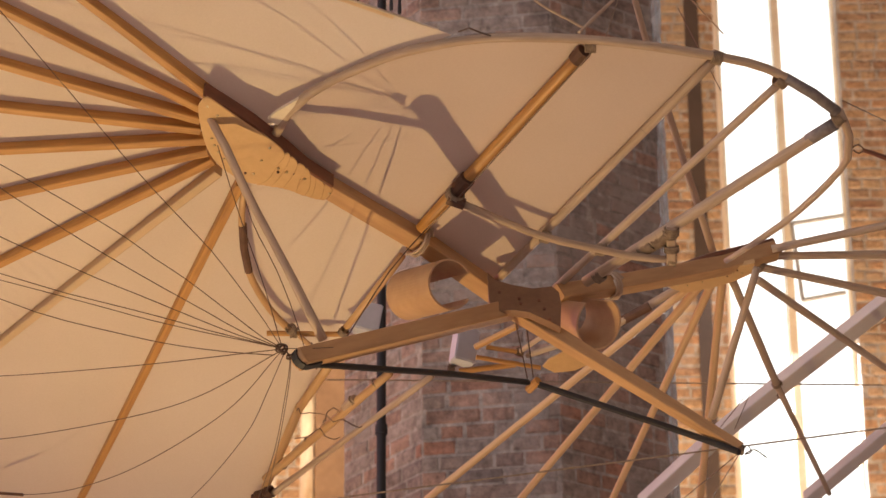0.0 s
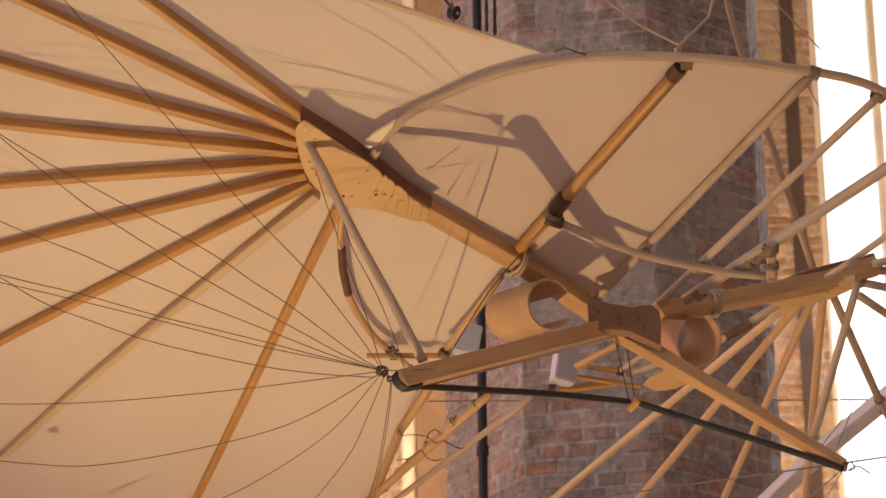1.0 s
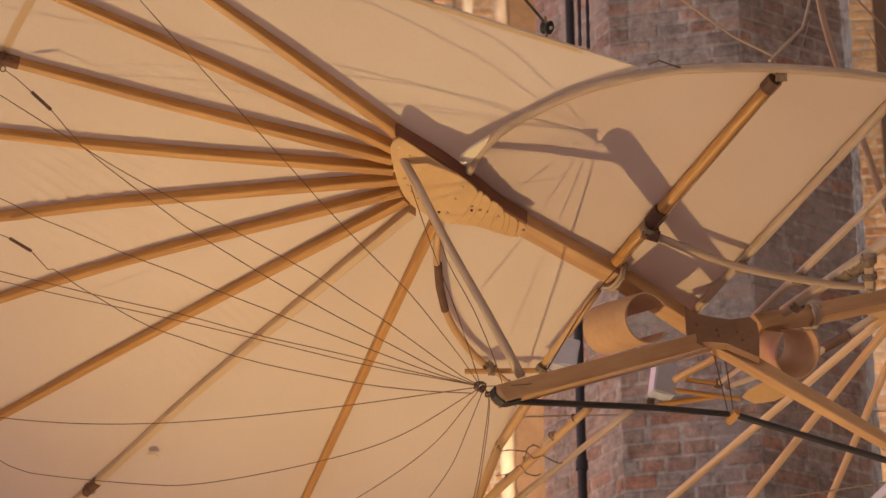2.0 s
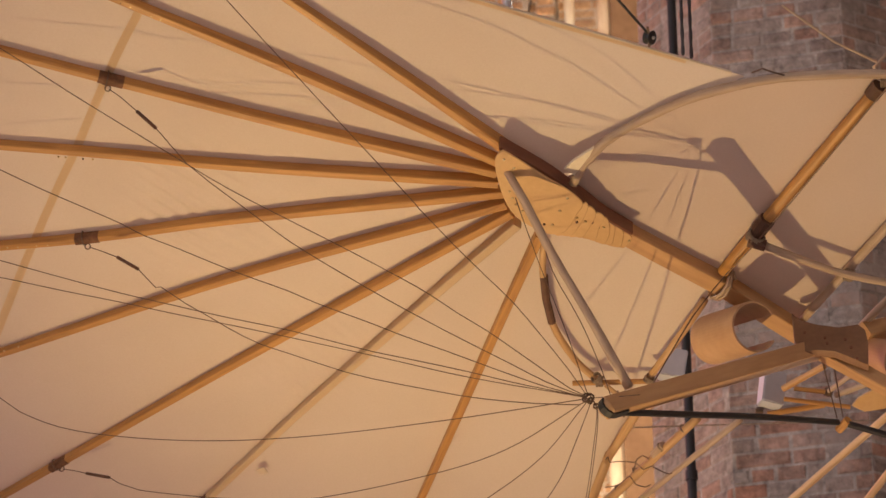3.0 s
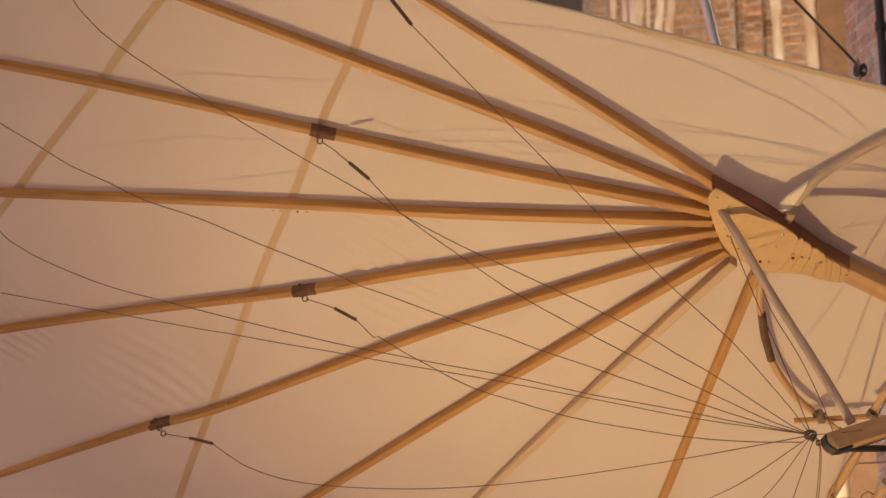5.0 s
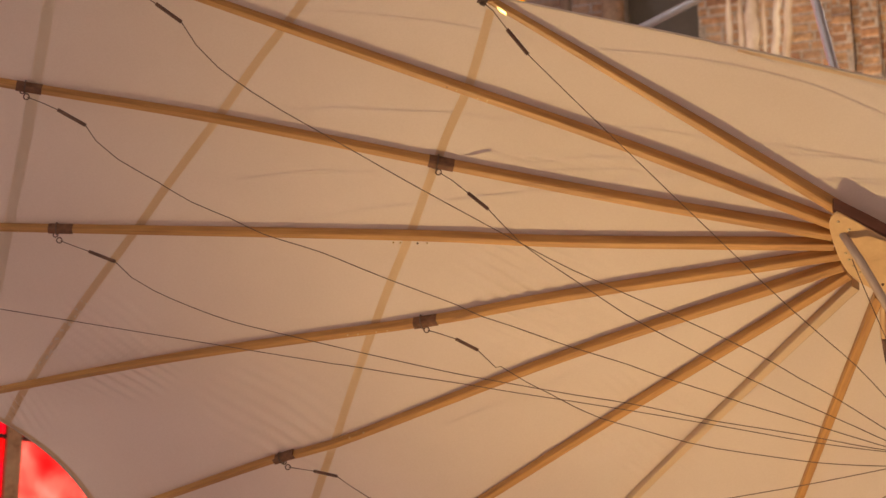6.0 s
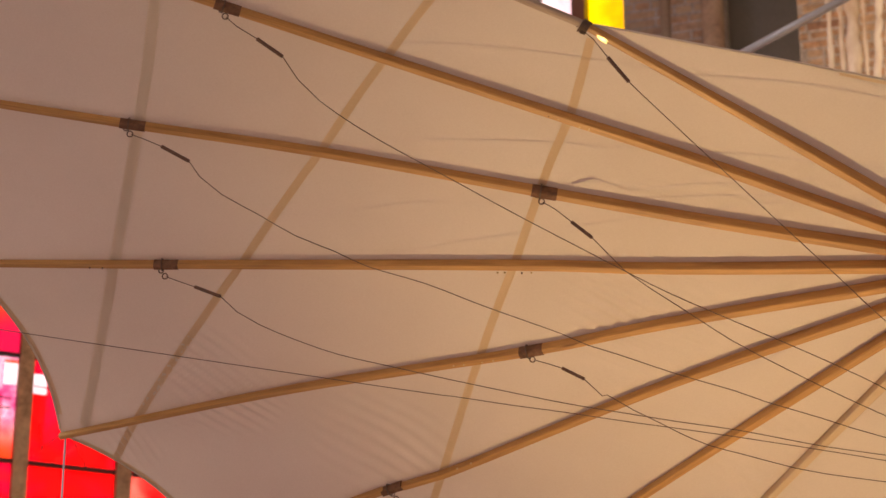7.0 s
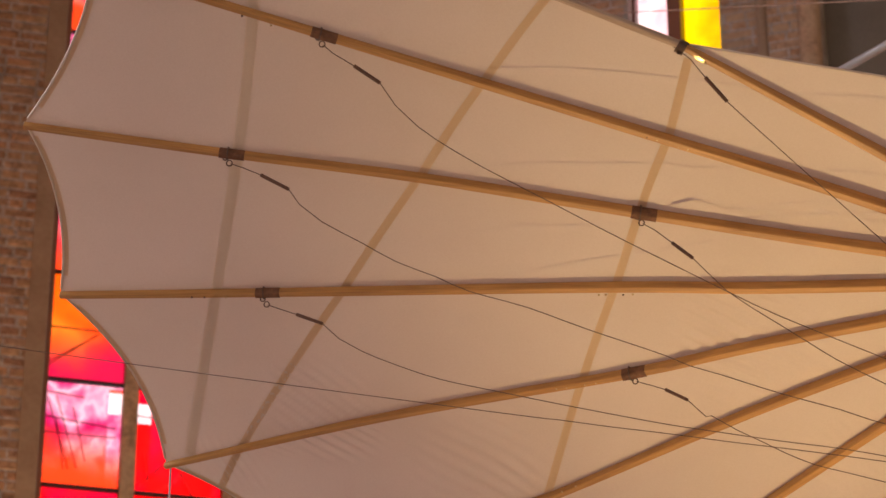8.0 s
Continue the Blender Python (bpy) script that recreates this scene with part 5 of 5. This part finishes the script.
for a, b in (((1.616, -2.147, -0.5), (1.768, -1.894, -0.55)), ((1.732, -2.022, -0.5), (1.791, -1.897, -0.58)), ((2.173, -1.499, -0.5), (2.303, -1.491, -0.6)), ((1.512, 0.13, 0.02), (1.402, 0.176, -0.3)), ((1.879, 0.084, 0.02), (2.126, -0.248, -0.2)), ((1.552, -1.465, 0.3), (1.571, -0.689, 0.74)), ((1.449, -1.464, 0.3), (1.571, -0.689, 0.74))):
    part("cord", tube(line(a, b), 0.0016, n=5), STEEL, machine)

# ropes by which it hangs, with their pulley
for a, b in (((0.533, 0.439, 0), (0.571, 0.722, 0)), ((0.557, 0.425, 0), (0.596, 0.719, 0))):
    p = at(a) + ORIGIN
    top = Vector((p.x + 0.03, p.y + 0.05, 16.0))
    pts = glide([p - ORIGIN, top - ORIGIN], 0.012)
    bm = sweep(pts, lambda i, s: [(x * (1 + 0.14 * math.sin(i * 1.3)), y * (1 + 0.14 * math.cos(i * 1.3))) for x, y in ring_of(0.0052, 6)], (0.1, 1, 0.2))
    part("suspension_rope", bm, RUBBER, machine, "black twisted suspension rope")
wheel_at, axle = at((0.44, 0.513, 0)), (AU * 0.8 + AV * 0.25 + DOWN * 0.5).normalized()
pulley = part("pulley", sweep([wheel_at + axle * k for k in (-0.012, -0.010, -0.004, 0.004, 0.010, 0.012)], lambda i, s: ring_of((0.018, 0.021, 0.015, 0.015, 0.021, 0.018)[i], 24), (0.1, 0.2, 1)), IRON, machine, "black iron pulley", True)
part("axle", tube([wheel_at - axle * 0.017, wheel_at + axle * 0.017], 0.005, n=10), TUBE, pulley)
part("hook", tube(line((0.437, 0.478, 0), (0.44, 0.517, 0), (0.436, 0.552, 0)), 0.004, n=6), STEEL, pulley)
start = at((0.435, 0.531, 0))
part("suspension_rope", tube([start, start + (at((0.305, 0.753, 0)) - start) * 12], 0.0045, n=6, step=0.3), RUBBER, machine)

# ---- pipe, poles and lines in the nave ----
pipe_at = (-0.264, 11.572, 6.827)
pipe = tagged(mesh_object("drain_pipe", tube([(pipe_at[0], pipe_at[1], 0), (pipe_at[0], pipe_at[1], 16)], 0.020, step=2.0, n=14), IRON, smooth=True), "black iron pipe running up beside the brick pier", "pipe")
for z in (6.0, 7.15, 8.3):
    part("pipe_clip", tube([(pipe_at[0], pipe_at[1], z - 0.02), (pipe_at[0], pipe_at[1], z + 0.02)], 0.026, n=14), IRON, pipe)
tagged(mesh_object("lamp_pole", tube([Vector((-1.119, 12.947, 0.0)), Vector((-1.119, 12.947, 9.092)), Vector((-1.176, 12.753, 9.408)), Vector((-1.176, 12.753, 9.408)) + Vector((-0.6, 0, 2.2))], 0.023, step=0.5, n=12), TUBE, smooth=True), "pale grey metal pole leaning in the aisle", "pole")
tagged(mesh_object("glass_tube", tube([Vector((-1.931, 11.86, 8.784)), Vector((-1.486, 11.82, 8.953)), Vector((2.012, 11.076, 9.923))], 0.020, step=0.5, n=12), TUBE, smooth=True), "grey metal tube crossing the dark niche", "tube")
for a, b in (((-0.482, 10.39, 5.755), (2.199, 10.593, 5.785)), ((-0.292, 9.795, 5.082), (1.048, 9.506, 5.148))):
    way = Vector(b) - Vector(a)
    p, q = Vector(a) - way * 8, Vector(b) + way * 8
    t0, t1 = (-12 - p.x) / (q.x - p.x), (12 - p.x) / (q.x - p.x)
    tagged(mesh_object("guy_line", tube([p.lerp(q, t0), p.lerp(q, t1)], 0.003, step=1.0, n=6), HEMP), "thin pale cord stretched between the walls", "cord", group="cords across the nave")
hook_at = (-6.241, 13.562)
far_end = Vector((-1.127, 10.101, 7.98))
start = Vector((hook_at[0], 18.0, hook_at[1]))
end = start + (far_end - start) * ((12 - start.x) / (far_end.x - start.x))
tagged(mesh_object("guy_line", tube([start, end], 0.003, step=1.0, n=6), HEMP), "thin pale cord stretched between the walls", "cord", group="cords across the nave")

# ---- bricks of the pier and the aisle wall ----
rng = random.Random(4)
spots = []
for k in range(8):
    a, b = Vector((*corners[k], 0)), Vector((*corners[(k + 1) % 8], 0))
    along = (b - a).normalized()
    for x, z, L in courses(0, (b - a).length - 0.004, 0.0, 15.9, 0.072, 0.25, rng):
        spots.append((a + along * x + Vector((0, 0, z)), math.atan2(along.y, along.x), L, 0.060, 0.002 + 0.005 * rng.random()))
lay(spots, lambda c: 6.0 < c.z < 8.2 and c.y < PIER_C[1] - 0.25, BRICK, pier, 1)
spots = [(Vector((x, WALL_Y, z)), 0.0, L, 0.062, 0.001 + 0.003 * rng.random()) for x, z, L in courses(CORNER, 4.5, 5.5, 13.5, 0.075, 0.25, rng, OPENINGS)]
for x0, x1, proud in brick_faces:
    spots += [(Vector((x, WALL_Y - proud, z)), 0.0, L, 0.062, 0.001 + 0.003 * rng.random()) for x, z, L in courses(x0, x1, 5.5, 13.5, 0.075, 0.25, rng)]
lay(spots, lambda c: (1.2 < c.x < 1.9) and 8.0 < c.z < 11.6, BUFF, wall_north, 2)
spots = [(Vector((x, WALL_Y, z)), 0.0, L, 0.062, 0.001 + 0.003 * rng.random()) for x, z, L in courses(-10.6, CORNER, 5.5, 15.5, 0.078, 0.25, rng, [STAINED])]
lay(spots, lambda c: c.x < STAINED[0] and c.z > 10.5, BUFF, wall_bay, 3)
